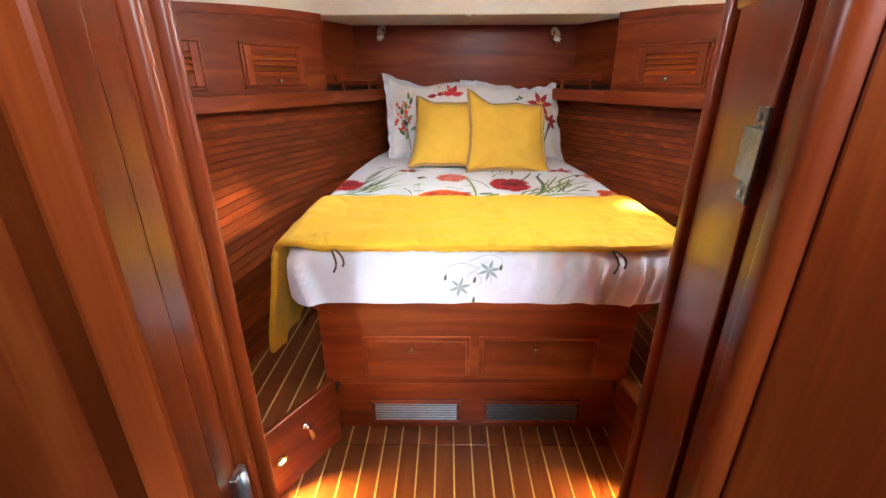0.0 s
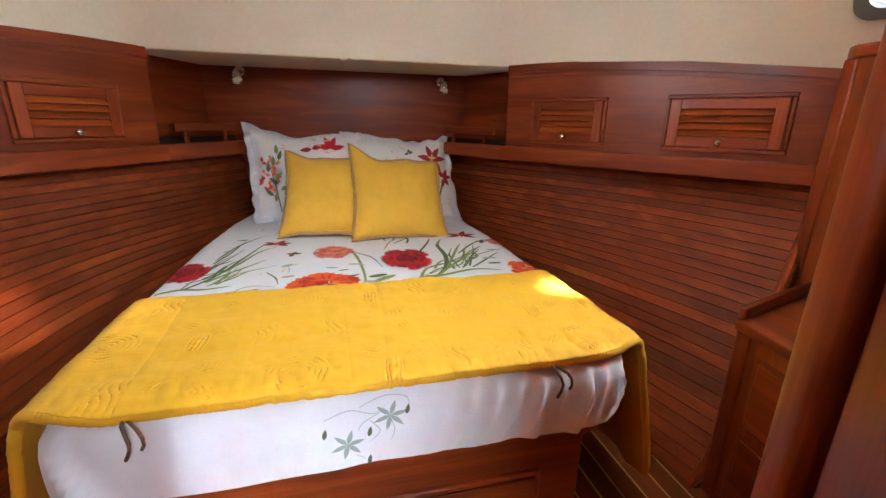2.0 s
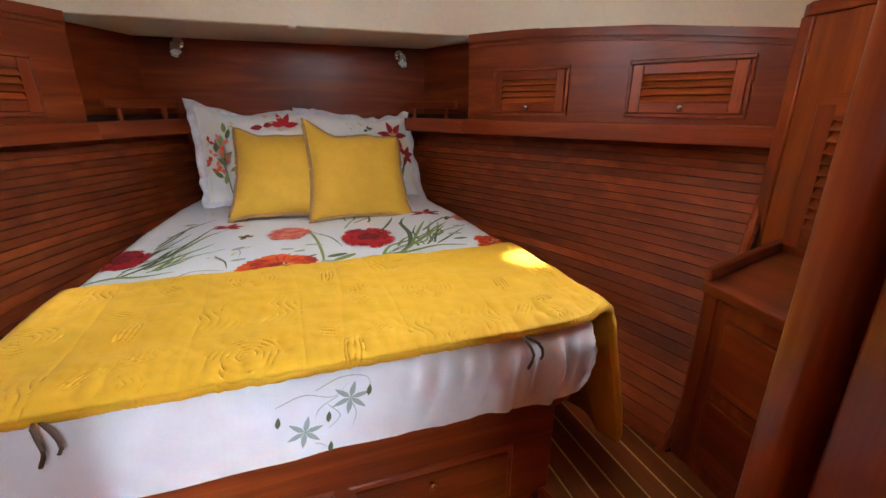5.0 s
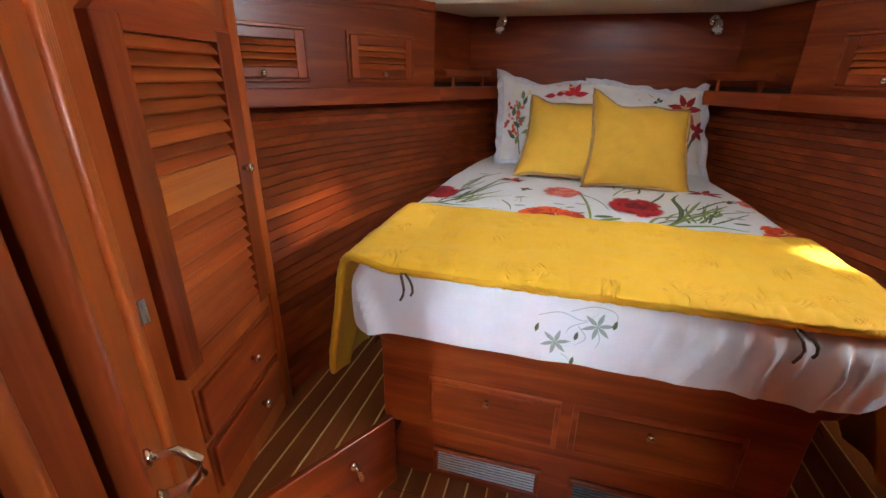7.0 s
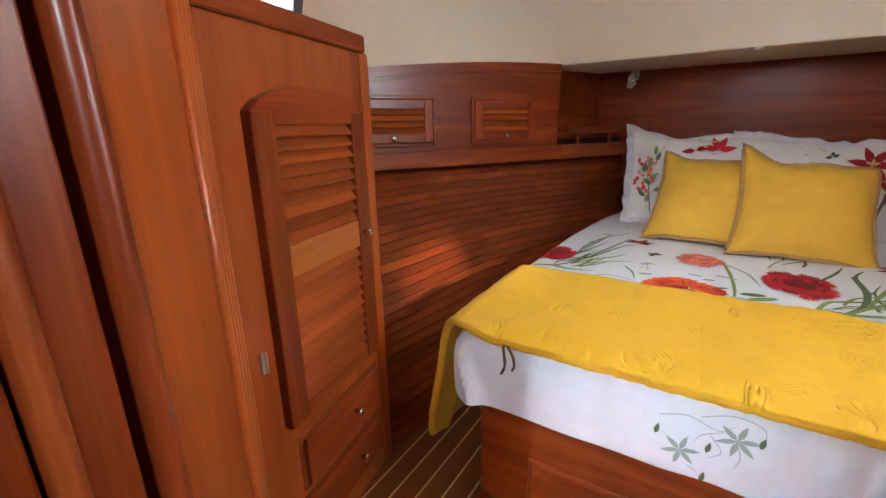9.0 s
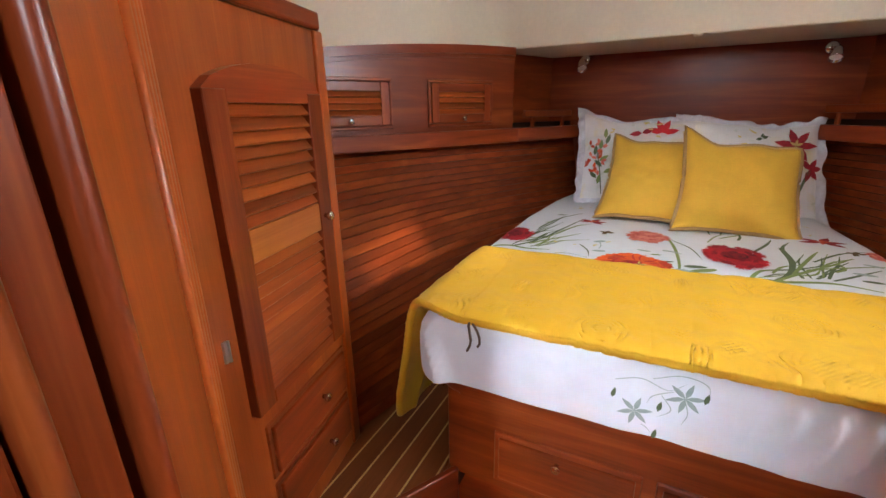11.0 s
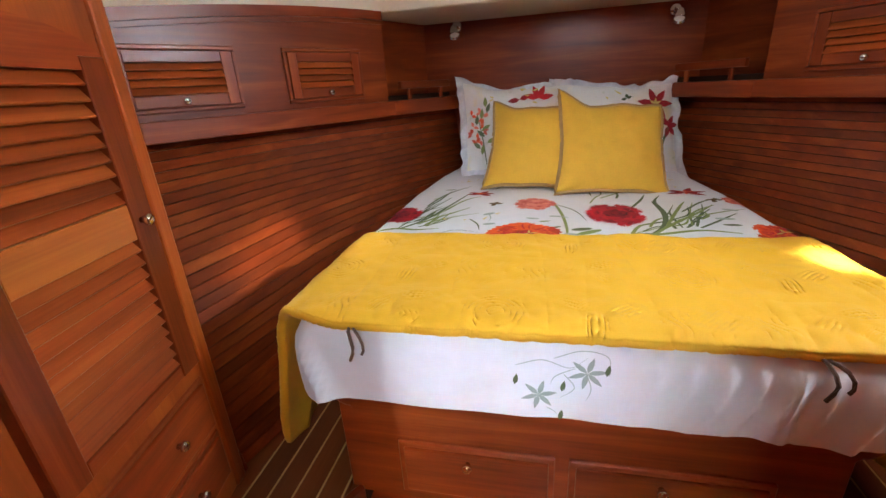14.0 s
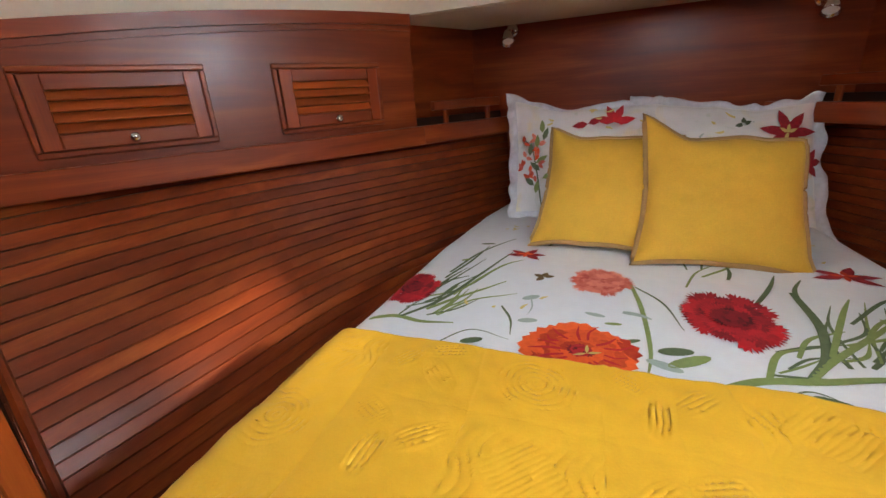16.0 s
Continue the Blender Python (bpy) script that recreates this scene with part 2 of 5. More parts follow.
def lathe(profile, seg=16):
    """A turned body about local z from (radius, height) pairs."""
    bm = bmesh.new()
    rings = [[bm.verts.new((r * math.cos(2 * math.pi * i / seg), r * math.sin(2 * math.pi * i / seg), h)) for i in range(seg)] for r, h in profile]
    for a, b in zip(rings, rings[1:]):
        for i in range(seg):
            bm.faces.new((a[i], a[(i + 1) % seg], b[(i + 1) % seg], b[i]))
    bm.faces.new(rings[0][::-1])
    bm.faces.new(rings[-1])
    return bm


def tube(pts, radius, seg=8, closed=False):
    bm = bmesh.new()
    pts = [Vector(p) for p in pts]
    k = len(pts)
    rings = []
    for i, p in enumerate(pts):
        a = pts[(i - 1) % k] if closed or i else p
        c = pts[(i + 1) % k] if closed or i < k - 1 else p
        d = (c - a).normalized()
        u = d.cross(Vector((0, 0, 1)))
        if u.length < 1e-4:
            u = d.cross(Vector((0, 1, 0)))
        u.normalize()
        w = d.cross(u)
        rad = radius(i / max(1, k - 1)) if callable(radius) else radius
        rings.append([bm.verts.new(p + rad * (math.cos(2 * math.pi * j / seg) * u + math.sin(2 * math.pi * j / seg) * w)) for j in range(seg)])
    for a, b in list(zip(rings, rings[1:])) + ([(rings[-1], rings[0])] if closed else []):
        for j in range(seg):
            bm.faces.new((a[j], a[(j + 1) % seg], b[(j + 1) % seg], b[j]))
    if not closed:
        bm.faces.new(rings[0][::-1])
        bm.faces.new(rings[-1])
    return bm


def interp(table, v):
    for (a, *p), (b, *q) in zip(table, table[1:]):
        if v <= b:
            k = max(0.0, (v - a) / (b - a))
            return [s + (e - s) * k for s, e in zip(p, q)]
    return table[-1][1:]


KNOB_PROFILE = [(0.006, 0.0), (0.006, 0.008), (0.0105, 0.012), (0.012, 0.017), (0.010, 0.022), (0.004, 0.024)]


def knob(parent, x, z, y=0.0, name="knob"):
    part(name, lathe(KNOB_PROFILE, 12), CHROME, parent, "small polished chrome knob", pose(x, y, z, 90), True)


# ---- sole, platforms and bulkheads ----
PLATFORM = 0.27
WARD_A, WARD_B = (-0.778, 0.728), (-0.878, 1.208)
CAB_B, CAB_A = (0.955, 1.215), (0.895, 0.70)
HUTCH_B, HUTCH_A = (1.395, 1.435), (1.34, 0.70)
LOCK_FWD = (0.793, 2.546)
LOCK_AFT = {"port": (1.43, 1.43), "starboard": (1.48, 1.466)}


# lower sole: boards between x0 and x1 with holly strips
floor = put("floor", box(-1.66, 1.66, -4.8, 1.40, -0.06, -0.010), SHADOW_GAP)
tagged(floor, "varnished teak cabin sole with pale holly strips", "floor", "", "structure")
PITCH, STRIPW = 0.0655, 0.006


def floor_boards(parent, x0, x1, y0, y1, z, first, trim=None):
    """trim(x) gives the y range of a board whose middle is at x."""
    x = first
    while x < x1:
        a, b = (y0, y1) if trim is None else trim(x + PITCH / 2)
        if b - a > 0.02:
            part("plank", box(x + STRIPW / 2, x + PITCH - STRIPW / 2, a, b, z - 0.010, z, 0.0008), SOLE, parent)
            part("strip", box(x - STRIPW / 2 + 0.0003, x + STRIPW / 2 - 0.0003, a, b, z - 0.010, z - 0.0004), STRIP, parent)
        x += PITCH


floor_boards(floor, -0.9, 0.78, -1.2, 1.20, 0.0, -0.876)
# margin boards in front of the plinth
floor_boards(floor, -0.62, 0.58, 1.2035, 1.293, 0.0, -0.876 + 4 * PITCH)

# raised platforms beside the berth
RISER_L = [(-0.515, 1.235), (-0.74, 0.85), (-0.92, 0.54)]
RISER_R = [(0.49, 1.235), (0.535, 0.92), (0.58, 0.62)]


def platform(name, pts, line, sign):
    ob = tagged(put(name, prism(pts, PLATFORM - 0.06, PLATFORM - 0.010), SHADOW_GAP), "raised teak side deck with pale strips", "floor", "", "structure")

    def inner(x):
        (xa, ya), (xb, yb) = line[0], line[-1]
        k = (x - xa) / (xb - xa)
        return ya + (yb - ya) * k
    x = 0.435
    while x < 1.0:
        xm = sign * (x + PITCH / 2)
        lo = 0.62
        if (xm - line[0][0]) * sign > 0:
            lo = max(0.62, min(1.235, inner(xm))) + 0.015
        else:
            lo = 1.345
        for nm, a, b, mt, dz in (("plank", x + STRIPW / 2, x + PITCH - STRIPW / 2, SOLE, 0.0), ("strip", x - STRIPW / 2 + 0.0003, x + STRIPW / 2 - 0.0003, STRIP, 0.0004)):
            x0, x1 = sorted((sign * a, sign * b))
            bm = box(x0, x1, lo, 2.2, PLATFORM - 0.010, PLATFORM - dz, 0.0008 if nm == "plank" else 0)
            if lo < 1.3:
                for v in bm.verts:
                    if v.co.y < lo + 0.01:
                        v.co.y = max(0.62, min(1.262, inner(v.co.x) + 0.040)) + (v.co.y - lo)
            part(nm, bm, mt, ob)
        x += PITCH
    return ob


platform("platform_port", [(-0.515, 1.238), (-0.515, 1.34), (-0.30, 1.34), (-0.30, 2.4), (-1.2, 2.4), (-1.2, 0.54), (-0.92, 0.54)], RISER_L, -1)
platform("platform_starboard", [(0.495, 1.238), (0.59, 0.62), (1.2, 0.62), (1.2, 2.4), (0.30, 2.4), (0.30, 1.34), (0.495, 1.34)], RISER_R, 1)


def riser(name, a, b, label):
    ln = math.hypot(b[0] - a[0], b[1] - a[1])
    ob = put(name, box(0, ln, 0, 0.02, 0.0, PLATFORM + 0.004, 0.003), WOOD_X, face_frame(a, b))
    return tagged(ob, label, "step riser", "", "structure")


riser_l = riser("step_riser_port", RISER_L[-1], RISER_L[0], "varnished cherry step riser with latch and courtesy light")
riser("step_riser_starboard", RISER_R[0], RISER_R[-1], "varnished cherry step riser beside the berth")

# bulkhead with the doorway
JL, JR = (-0.365, 0.445), (0.25, 0.64)


def wall_box(name, x0, x1, y0, y1, z0, z1, mat, label, category="wall"):
    return tagged(put(name, box(x0, x1, y0, y1, z0, z1), mat), label, category, "", "structure")


wall_box("wall_bulkhead_port", -1.60, -0.402, 0.27, 0.430, 0, 1.98, WOOD_Z, "varnished cherry bulkhead beside the doorway")
# Unseen panel, hung low to keep the aft light off the berth head.
wall_box("wall_bulkhead_header", -0.400, 0.282, 0.29, 0.43, 1.62, 1.98, WOOD_X, "unseen cherry panel over the doorway, added to shade the berth head")
wall_box("wall_bulkhead_starboard", 0.282, 1.60, 0.40, 0.60, 0, 1.98, WOOD_Z, "varnished cherry bulkhead beside the doorway")
# Unseen outer walls, added to keep outside light from leaking in.
for sign, side in ((-1, "port"), (1, "starboard")):
    xa, xb = sorted((sign * 1.66, sign * 1.70))
    wall_box("wall_outer_" + side, xa, xb, 0.30, 3.20, -0.06, 1.47, WOOD_Z, "unseen wooden wall behind the cabinets, added to stop light leaks")
# Unseen walls added to close the space aft of the doorway.
wall_box("wall_passage_port", -1.62, -1.60, -4.8, 0.30, 0, 2.0, WOOD_Z, "unseen cherry wall that closes the passage")
wall_box("wall_passage_starboard", 1.60, 1.62, -4.8, 0.40, 0, 2.0, WOOD_Z, "unseen cherry wall that closes the passage")
wall_box("wall_passage_aft", -1.62, 1.62, -4.84, -4.80, 0, 2.0, WOOD_Z, "unseen cherry wall that closes the passage")

filler = put("wall_filler_port", prism([(-0.402, 0.432), (-0.402, 0.448), (-0.596, 0.622), (-0.778, 0.726), (-0.90, 0.70), (-0.90, 0.432)], 0.0, 1.90), HONEY)
tagged(filler, "varnished cherry filler panel between doorway and wardrobe", "wall", "", "structure")
for i in range(4):
    q = 0.016 * i
    px, py = -0.596 + 0.744 * q + 0.001, 0.622 - 0.668 * q + 0.001
    part("flute", tube([(px, py, 0.0), (px, py, 0.95), (px, py, 1.89)], 0.0075, 8), HONEY, filler, "", None, True)

# ---- hull sides with planks ----
HULL = {  # y, half width at the platform, at mid height, at the shelf
    -1: [(1.15, 0.90, 1.10, 1.46), (1.6, 0.80, 1.04, 1.38), (2.0, 0.72, 1.00, 1.26), (2.3, 0.65, 0.92, 1.09), (2.6, 0.56, 0.79, 0.90), (3.10, 0.42, 0.52, 0.58)],
    1: [(1.15, 0.93, 1.32, 1.60), (1.6, 0.83, 1.20, 1.48), (2.0, 0.73, 1.06, 1.30), (2.3, 0.65, 0.93, 1.10), (2.6, 0.56, 0.79, 0.90), (3.10, 0.42, 0.52, 0.58)]}


def smooth_interp(table, v):
    """A rounded line through the rows of the table."""
    k = max(0, min(len(table) - 2, sum(1 for r in table if r[0] <= v) - 1))
    r0, r1, r2, r3 = (table[max(0, min(len(table) - 1, k + d))] for d in (-1, 0, 1, 2))
    h = r2[0] - r1[0]
    u = (v - r1[0]) / h
    out = []
    for p0, p1, p2, p3 in list(zip(r0, r1, r2, r3))[1:]:
        m1 = (p2 - p0) / max(1e-6, r2[0] - r0[0]) * h
        m2 = (p3 - p1) / max(1e-6, r3[0] - r1[0]) * h
        out.append((2 * u ** 3 - 3 * u * u + 1) * p1 + (u ** 3 - 2 * u * u + u) * m1 + (3 * u * u - 2 * u ** 3) * p2 + (u ** 3 - u * u) * m2)
    return out


def hull_x(sign, y, z):
    a, b, c = smooth_interp(HULL[sign], y)
    if z < 0.72:
        return a + (b - a) * (z - 0.27) / 0.45
    return b + (c - b) * (z - 0.72) / 0.43


def hull_start(sign, z):
    """Where the planks meet the end of the wardrobe or of the chest."""
    (xa, ya), k = ((0.880, 1.220), 0.34) if sign < 0 else ((0.955, 1.228), 0.47)
    y = 1.3
    for _ in range(8):
        y = ya + k * max(0.0, min(1.42, hull_x(sign, y, z)) - xa)
    return y


def hull_strip(sign, z0, z1, off, thick):
    """A plank between two heights, that follows the hull."""
    bm = bmesh.new()
    rows = []
    s0, s1 = hull_start(sign, z0), hull_start(sign, z1)
    for i in range(21):
        p = []
        for z, o, s in ((z0, off, s0), (z1, off, s1), (z1, off + thick, s1), (z0, off + thick, s0)):
            y = s + (3.10 - s) * i / 20
            p.append(Vector((sign * (hull_x(sign, y, z) + o), y, z)))
        rows.append([bm.verts.new(q) for q in p])
    for a, b in zip(rows, rows[1:]):
        for i in range(4):
            bm.faces.new((a[i], a[(i + 1) % 4], b[(i + 1) % 4], b[i]))
    bm.faces.new(rows[0])
    bm.faces.new(rows[-1][::-1])
    return bm


WOOD_HULL = wood("cherry_hull_planks", CH_D, (0.225, 0.037, 0.0074), (0.41, 0.100, 0.0175), 1, 0.40, 1.0, 0.06, 0.30)
for sign, side in ((-1, "port"), (1, "starboard")):
    bmw = bmesh.new()
    for za, zb in ((0.20, 0.27), (0.27, 0.50), (0.50, 0.72), (0.72, 0.95), (0.95, 1.15), (1.15, 1.22)):
        tmp = bpy.data.meshes.new("strip")
        bs = hull_strip(sign, za, zb, 0.013, 0.02)
        bs.to_mesh(tmp)
        bs.free()
        bmw.from_mesh(tmp)
        bpy.data.meshes.remove(tmp)
    wall = tagged(put("wall_hull_" + side, bmw, SHADOW_GAP), "hull side lined with horizontal cherry planks", "wall", "", "structure")
    z = PLATFORM + 0.006
    while z < 1.16:
        part("plank", hull_strip(sign, z + 0.0016, z + 0.0291, 0.0, 0.012), WOOD_HULL, wall)
        z += 0.0307
    zs = [PLATFORM + 0.07 * i for i in range(13)]
    part("end_trim", tube([(sign * (hull_x(sign, hull_start(sign, q), q) - 0.004), hull_start(sign, q) + 0.012, q) for q in zs], 0.012, 8), WOOD_Z, wall)

# head of the berth
back = wall_box("wall_berth_head", -0.95, 0.95, 3.10, 3.14, 0.3, 1.70, WOOD_X, "varnished cherry panel at the head of the berth")
for sign, side in ((-1, "port"), (1, "starboard")):
    a, b = (sign * 0.99, 2.50), (sign * 0.72, 3.12)
    if sign > 0:
        a, b = b, a
    tagged(put("wall_niche_" + side, box(0, 0.68, 0, 0.02, 1.15, 1.60), WOOD_X, face_frame(a, b)), "dark cherry niche lining", "wall", "", "structure")

# ---- lockers and shelves ----


def louvre_door(name, parent, x0, x1, z0, z1, stile, rail_t, rail_b, n, label, knob_x, knob_z, proud=0.012, arch=0.0, mid=None):
    """A framed door with slanting slats. Its frame stands proud of the face at y=0."""
    door = part(name, box(x0 + 0.004, x1 - 0.004, -0.001, 0.003, z0 + 0.004, z1 - 0.004), SHADOW_GAP, parent, label)
    y0, y1 = -proud, 0.004
    part("stile", box(x0, x0 + stile, y0, y1, z0, z1 - arch, 0.002), WOOD_Z, door)
    part("stile", box(x1 - stile, x1, y0, y1, z0, z1 - arch, 0.002), WOOD_Z, door)
    part("rail", box(x0 + stile, x1 - stile, y0 + 0.0015, y1, z0, z0 + rail_b, 0.002), WOOD_X, door)
    if arch:
        bm = bmesh.new()
        pts = [(x0, z1 - arch), (x0 + stile, z1 - arch - 0.0), (x0 + stile, z1 - rail_t), (x1 - stile, z1 - rail_t), (x1 - stile, z1 - arch), (x1, z1 - arch)]
        k = 14
        pts += [(x1 + (x0 - x1) * i / k, z1 - arch + arch * math.sin(math.pi * i / k) ** 0.6) for i in range(1, k)]
        f = [bm.verts.new((x, y0 + 0.001, z)) for x, z in pts]
        g = [bm.verts.new((x, y1, z)) for x, z in pts]
        bm.faces.new(f)
        bm.faces.new(g[::-1])
        for i in range(len(pts)):
            j = (i + 1) % len(pts)
            bm.faces.new((f[i], f[j], g[j], g[i]))
        part("rail", bm, WOOD_X, door)
    else:
        part("rail", box(x0 + stile, x1 - stile, y0 + 0.0015, y1, z1 - rail_t, z1, 0.002), WOOD_X, door)
    fields = [(z0 + rail_b, z1 - rail_t)] if mid is None else [(z0 + rail_b, mid[0]), (mid[1], z1 - rail_t)]
    if mid:
        part("rail", box(x0 + stile, x1 - stile, y0 + 0.0015, y1, mid[0], mid[1], 0.002), HONEY_X, door)
    for lo, hi in fields:
        cnt = n if mid is None else max(3, round((hi - lo) / 0.026))
        step = (hi - lo) / cnt
        first = None
        for i in range(cnt):
            mm = pose((x0 + x1) / 2, -0.5 * proud - 0.001, lo + (i + 0.5) * step, -38)
            if first is None:
                w = (x1 - x0) / 2 - stile + 0.001
                first = part("slat", box(-w, w, -0.003, 0.003, -step * 0.54, step * 0.54, 0.0012), SLAT, door, "", mm)
            else:
                share("slat", first, door, mm)
    if knob_x is not None:
        part("knob", lathe(KNOB_PROFILE, 12), CHROME, door, "small polished chrome knob", pose(knob_x, y0 + 0.001, knob_z, 90), True)
    return door


def locker(side):
    sign = -1 if side == "port" else 1
    aft0 = LOCK_AFT[side]
    fwd, aft = (sign * LOCK_FWD[0], LOCK_FWD[1]), (sign * aft0[0], aft0[1])
    m = face_frame(aft, fwd) if sign < 0 else face_frame(fwd, aft)
    L = math.hypot(aft[0] - fwd[0], aft[1] - fwd[1])

    def sx(s):
        return L - s if sign < 0 else s

    def sheer(bm, z_from):
        """The top edge sinks towards the stern."""
        for v in bm.verts:
            s = sx(v.co.x)
            if v.co.z > z_from:
                v.co.z -= 0.057 * max(0.0, s) ** 2
        return bm
    t = thing("hanging_locker", m, "varnished cherry locker with two louvred doors above the shelf", "cabinet", "lockers over the berth")

    def band(y0, y1, z0, z1, low):
        bm = bmesh.new()
        rows = []
        for i in range(13):
            x = L * i / 12
            d = 0.057 * sx(x) ** 2
            zz = z0 - (d if low else 0)
            rows.append([bm.verts.new(q) for q in ((x, y0, zz), (x, y1, zz), (x, y1, z1 - d), (x, y0, z1 - d))])
        for a, b in zip(rows, rows[1:]):
            for k in range(4):
                bm.faces.new((a[k], a[(k + 1) % 4], b[(k + 1) % 4], b[k]))
        bm.faces.new(rows[0])
        bm.faces.new(rows[-1][::-1])
        return bm
    part("front_panel", band(0.0, 0.018, 1.19, 1.550, False), WOOD_X, t)
    part("end_panel", box(sx(0.0) - (0.0 if sign > 0 else 0.018), sx(0.0) + (0.018 if sign > 0 else 0.0), 0.019, 0.20, 1.19, 1.57), WOOD_Z, t)
    part("crown", band(-0.010, 0.02, 1.545, 1.581, True), WOOD_X, t)
    part("bead", band(-0.006, 0.0, 1.528, 1.535, True), WOOD_X, t)
    for x0, x1 in ((0.148, 0.518), (0.70, 1.095) if sign < 0 else (0.755, 1.152)):
        x0, x1 = sorted((sx(x0), sx(x1)))
        kx = (x0 + x1) / 2
        for a, b, c, d in ((x0, x1, 1.410, 1.425), (x0, x1, 1.221, 1.236), (x0, x0 + 0.014, 1.236, 1.410), (x1 - 0.014, x1, 1.236, 1.410)):
            part("moulding", box(a, b, -0.012, 0.002, c, d, 0.004, 2), WOOD_X, t)
        louvre_door("door", t, x0 + 0.016, x1 - 0.016, 1.238, 1.408, 0.038, 0.035, 0.036, 4, "framed door with four slats", kx, 1.255, 0.016)
    return t


locker("port")
locker("starboard")


def shelf(side):
    sign = -1 if side == "port" else 1
    a0 = LOCK_AFT[side]
    line = [(a0[0] + 0.04, a0[1] - 0.07), LOCK_FWD, (0.49, 3.09)]
    ins = [(x - 0.03, y - 0.015) for x, y in line]
    t = thing("berth_shelf", pose(0, 0, 0), "long varnished cherry shelf with a fiddle rail over the berth", "shelf", "berth shelves")
    pts = [(sign * x, y) for x, y in ins] + [(sign * 0.80, 3.09), (sign * 1.62, 1.36)]
    part("board", prism(pts if sign > 0 else pts[::-1], 1.168, 1.188), WOOD_Y, t)
    for (a, b) in zip(ins, ins[1:]):
        A, B = ((-a[0], a[1]), (-b[0], b[1])) if sign < 0 else (b, a)
        ln = math.hypot(B[0] - A[0], B[1] - A[1])
        part("fiddle", box(-0.001, ln + 0.001, -0.012, 0.010, 1.132, 1.200, 0.004, 2), WOOD_X, t, "", face_frame(A, B))
    # low gallery rail of the niche
    A, B = (sign * 0.755, 2.62), (sign * 0.575, 2.95)
    if sign > 0:
        A, B = B, A
    fm = face_frame(A, B)
    ln = math.hypot(B[0] - A[0], B[1] - A[1])
    part("gallery_rail", box(0, ln, -0.010, 0.012, 1.250, 1.285, 0.004, 2), WOOD_X, t, "", fm)
    for q in (0.18, 0.82):
        part("post", box(ln * q - 0.010, ln * q + 0.010, -0.006, 0.010, 1.186, 1.252, 0.003), WOOD_Z, t, "", fm)
    return t


shelf("port")
shelf("starboard")


# ---- wardrobe ----
def raised_drawer(name, parent, x0, x1, z0, z1, label, kx=None, kz=None, proud=0.014):
    d = part(name, box(x0, x1, -proud * 0.5, 0.004, z0, z1, 0.003), WOOD_X, parent, label)
    part("field", box(x0 + 0.012, x1 - 0.012, -proud, -proud * 0.4, z0 + 0.012, z1 - 0.012, 0.004, 2), WOOD_X, d)
    if kx is not None:
        part("knob", lathe(KNOB_PROFILE, 12), CHROME, d, "small polished chrome knob", pose(kx, -proud + 0.001, kz, 90), True)
    return d


def wardrobe():
    m = face_frame(WARD_A, WARD_B)
    L = math.hypot(WARD_B[0] - WARD_A[0], WARD_B[1] - WARD_A[1])
    t = thing("wardrobe", m, "tall varnished cherry hanging locker with arched louvred door and two drawers", "wardrobe")
    body = prism([(0, 0.003), (L, 0.003), (L + 0.20, 0.55), (0, 0.62)], PLATFORM, 1.478)
    part("carcass", body, WOOD_Z, t)
    part("face_frame", box(-0.002, L + 0.002, -0.006, 0.004, PLATFORM, 1.478, 0.002), HONEY, t)
    part("corner_post", box(L - 0.026, L + 0.014, -0.014, 0.03, PLATFORM, 1.478, 0.006, 2), HONEY, t)
    part("cornice", prism([(-0.01, -0.022), (L - 0.012, -0.022), (L + 0.022, 0.004), (L + 0.22, 0.55), (-0.01, 0.62)], 1.478, 1.516, 0.006, 2), WOOD_X, t)
    louvre_door("door", t, 0.070, 0.440, 0.69, 1.382, 0.056, 0.072, 0.03, 8, "arched door with two fields of slats", 0.404, 1.043, 0.028, 0.050, (1.010, 1.078))
    raised_drawer("drawer", t, 0.100, 0.455, 0.492, 0.640, "flush drawer front", 0.310, 0.568, 0.020)
    raised_drawer("drawer", t, 0.100, 0.455, 0.335, 0.480, "flush drawer front", 0.320, 0.412, 0.020)
    return t


wardrobe()


# ---- chest with hutch ----
def chest():
    m = face_frame(CAB_B, CAB_A)
    L = math.hypot(CAB_B[0] - CAB_A[0], CAB_B[1] - CAB_A[1])
    t = thing("chest_of_drawers", m, "varnished cherry chest of drawers with worktop and louvred hutch", "chest")
    part("carcass", prism([(0.0, 0.003), (L, 0.003), (L, 0.5), (-0.18, 0.44)], PLATFORM, 0.797), WOOD_Z, t)
    part("face_frame", box(0.0, L, -0.006, 0.004, PLATFORM, 0.797, 0.002), WOOD_Z, t)
    part("corner_post", box(-0.014, 0.03, -0.014, 0.03, PLATFORM, 0.797, 0.006, 2), WOOD_Z, t)
    part("worktop", prism([(-0.015, -0.022), (L, -0.022), (L, 0.5), (-0.20, 0.46)], 0.797, 0.826, 0.005, 2), WOOD_X, t)
    part("fiddle", box(0, 0.50, -0.010, 0.010, 0.826, 0.862, 0.006, 2), WOOD_X, t, "", pose(-0.012, -0.012, 0, 0, 0, 112))
    raised_drawer("drawer", t, 0.055, 0.455, 0.545, 0.755, "flush drawer front", 0.255, 0.705)
    raised_drawer("drawer", t, 0.055, 0.455, 0.31, 0.525, "flush drawer front", 0.255, 0.475)
    return t


chest()


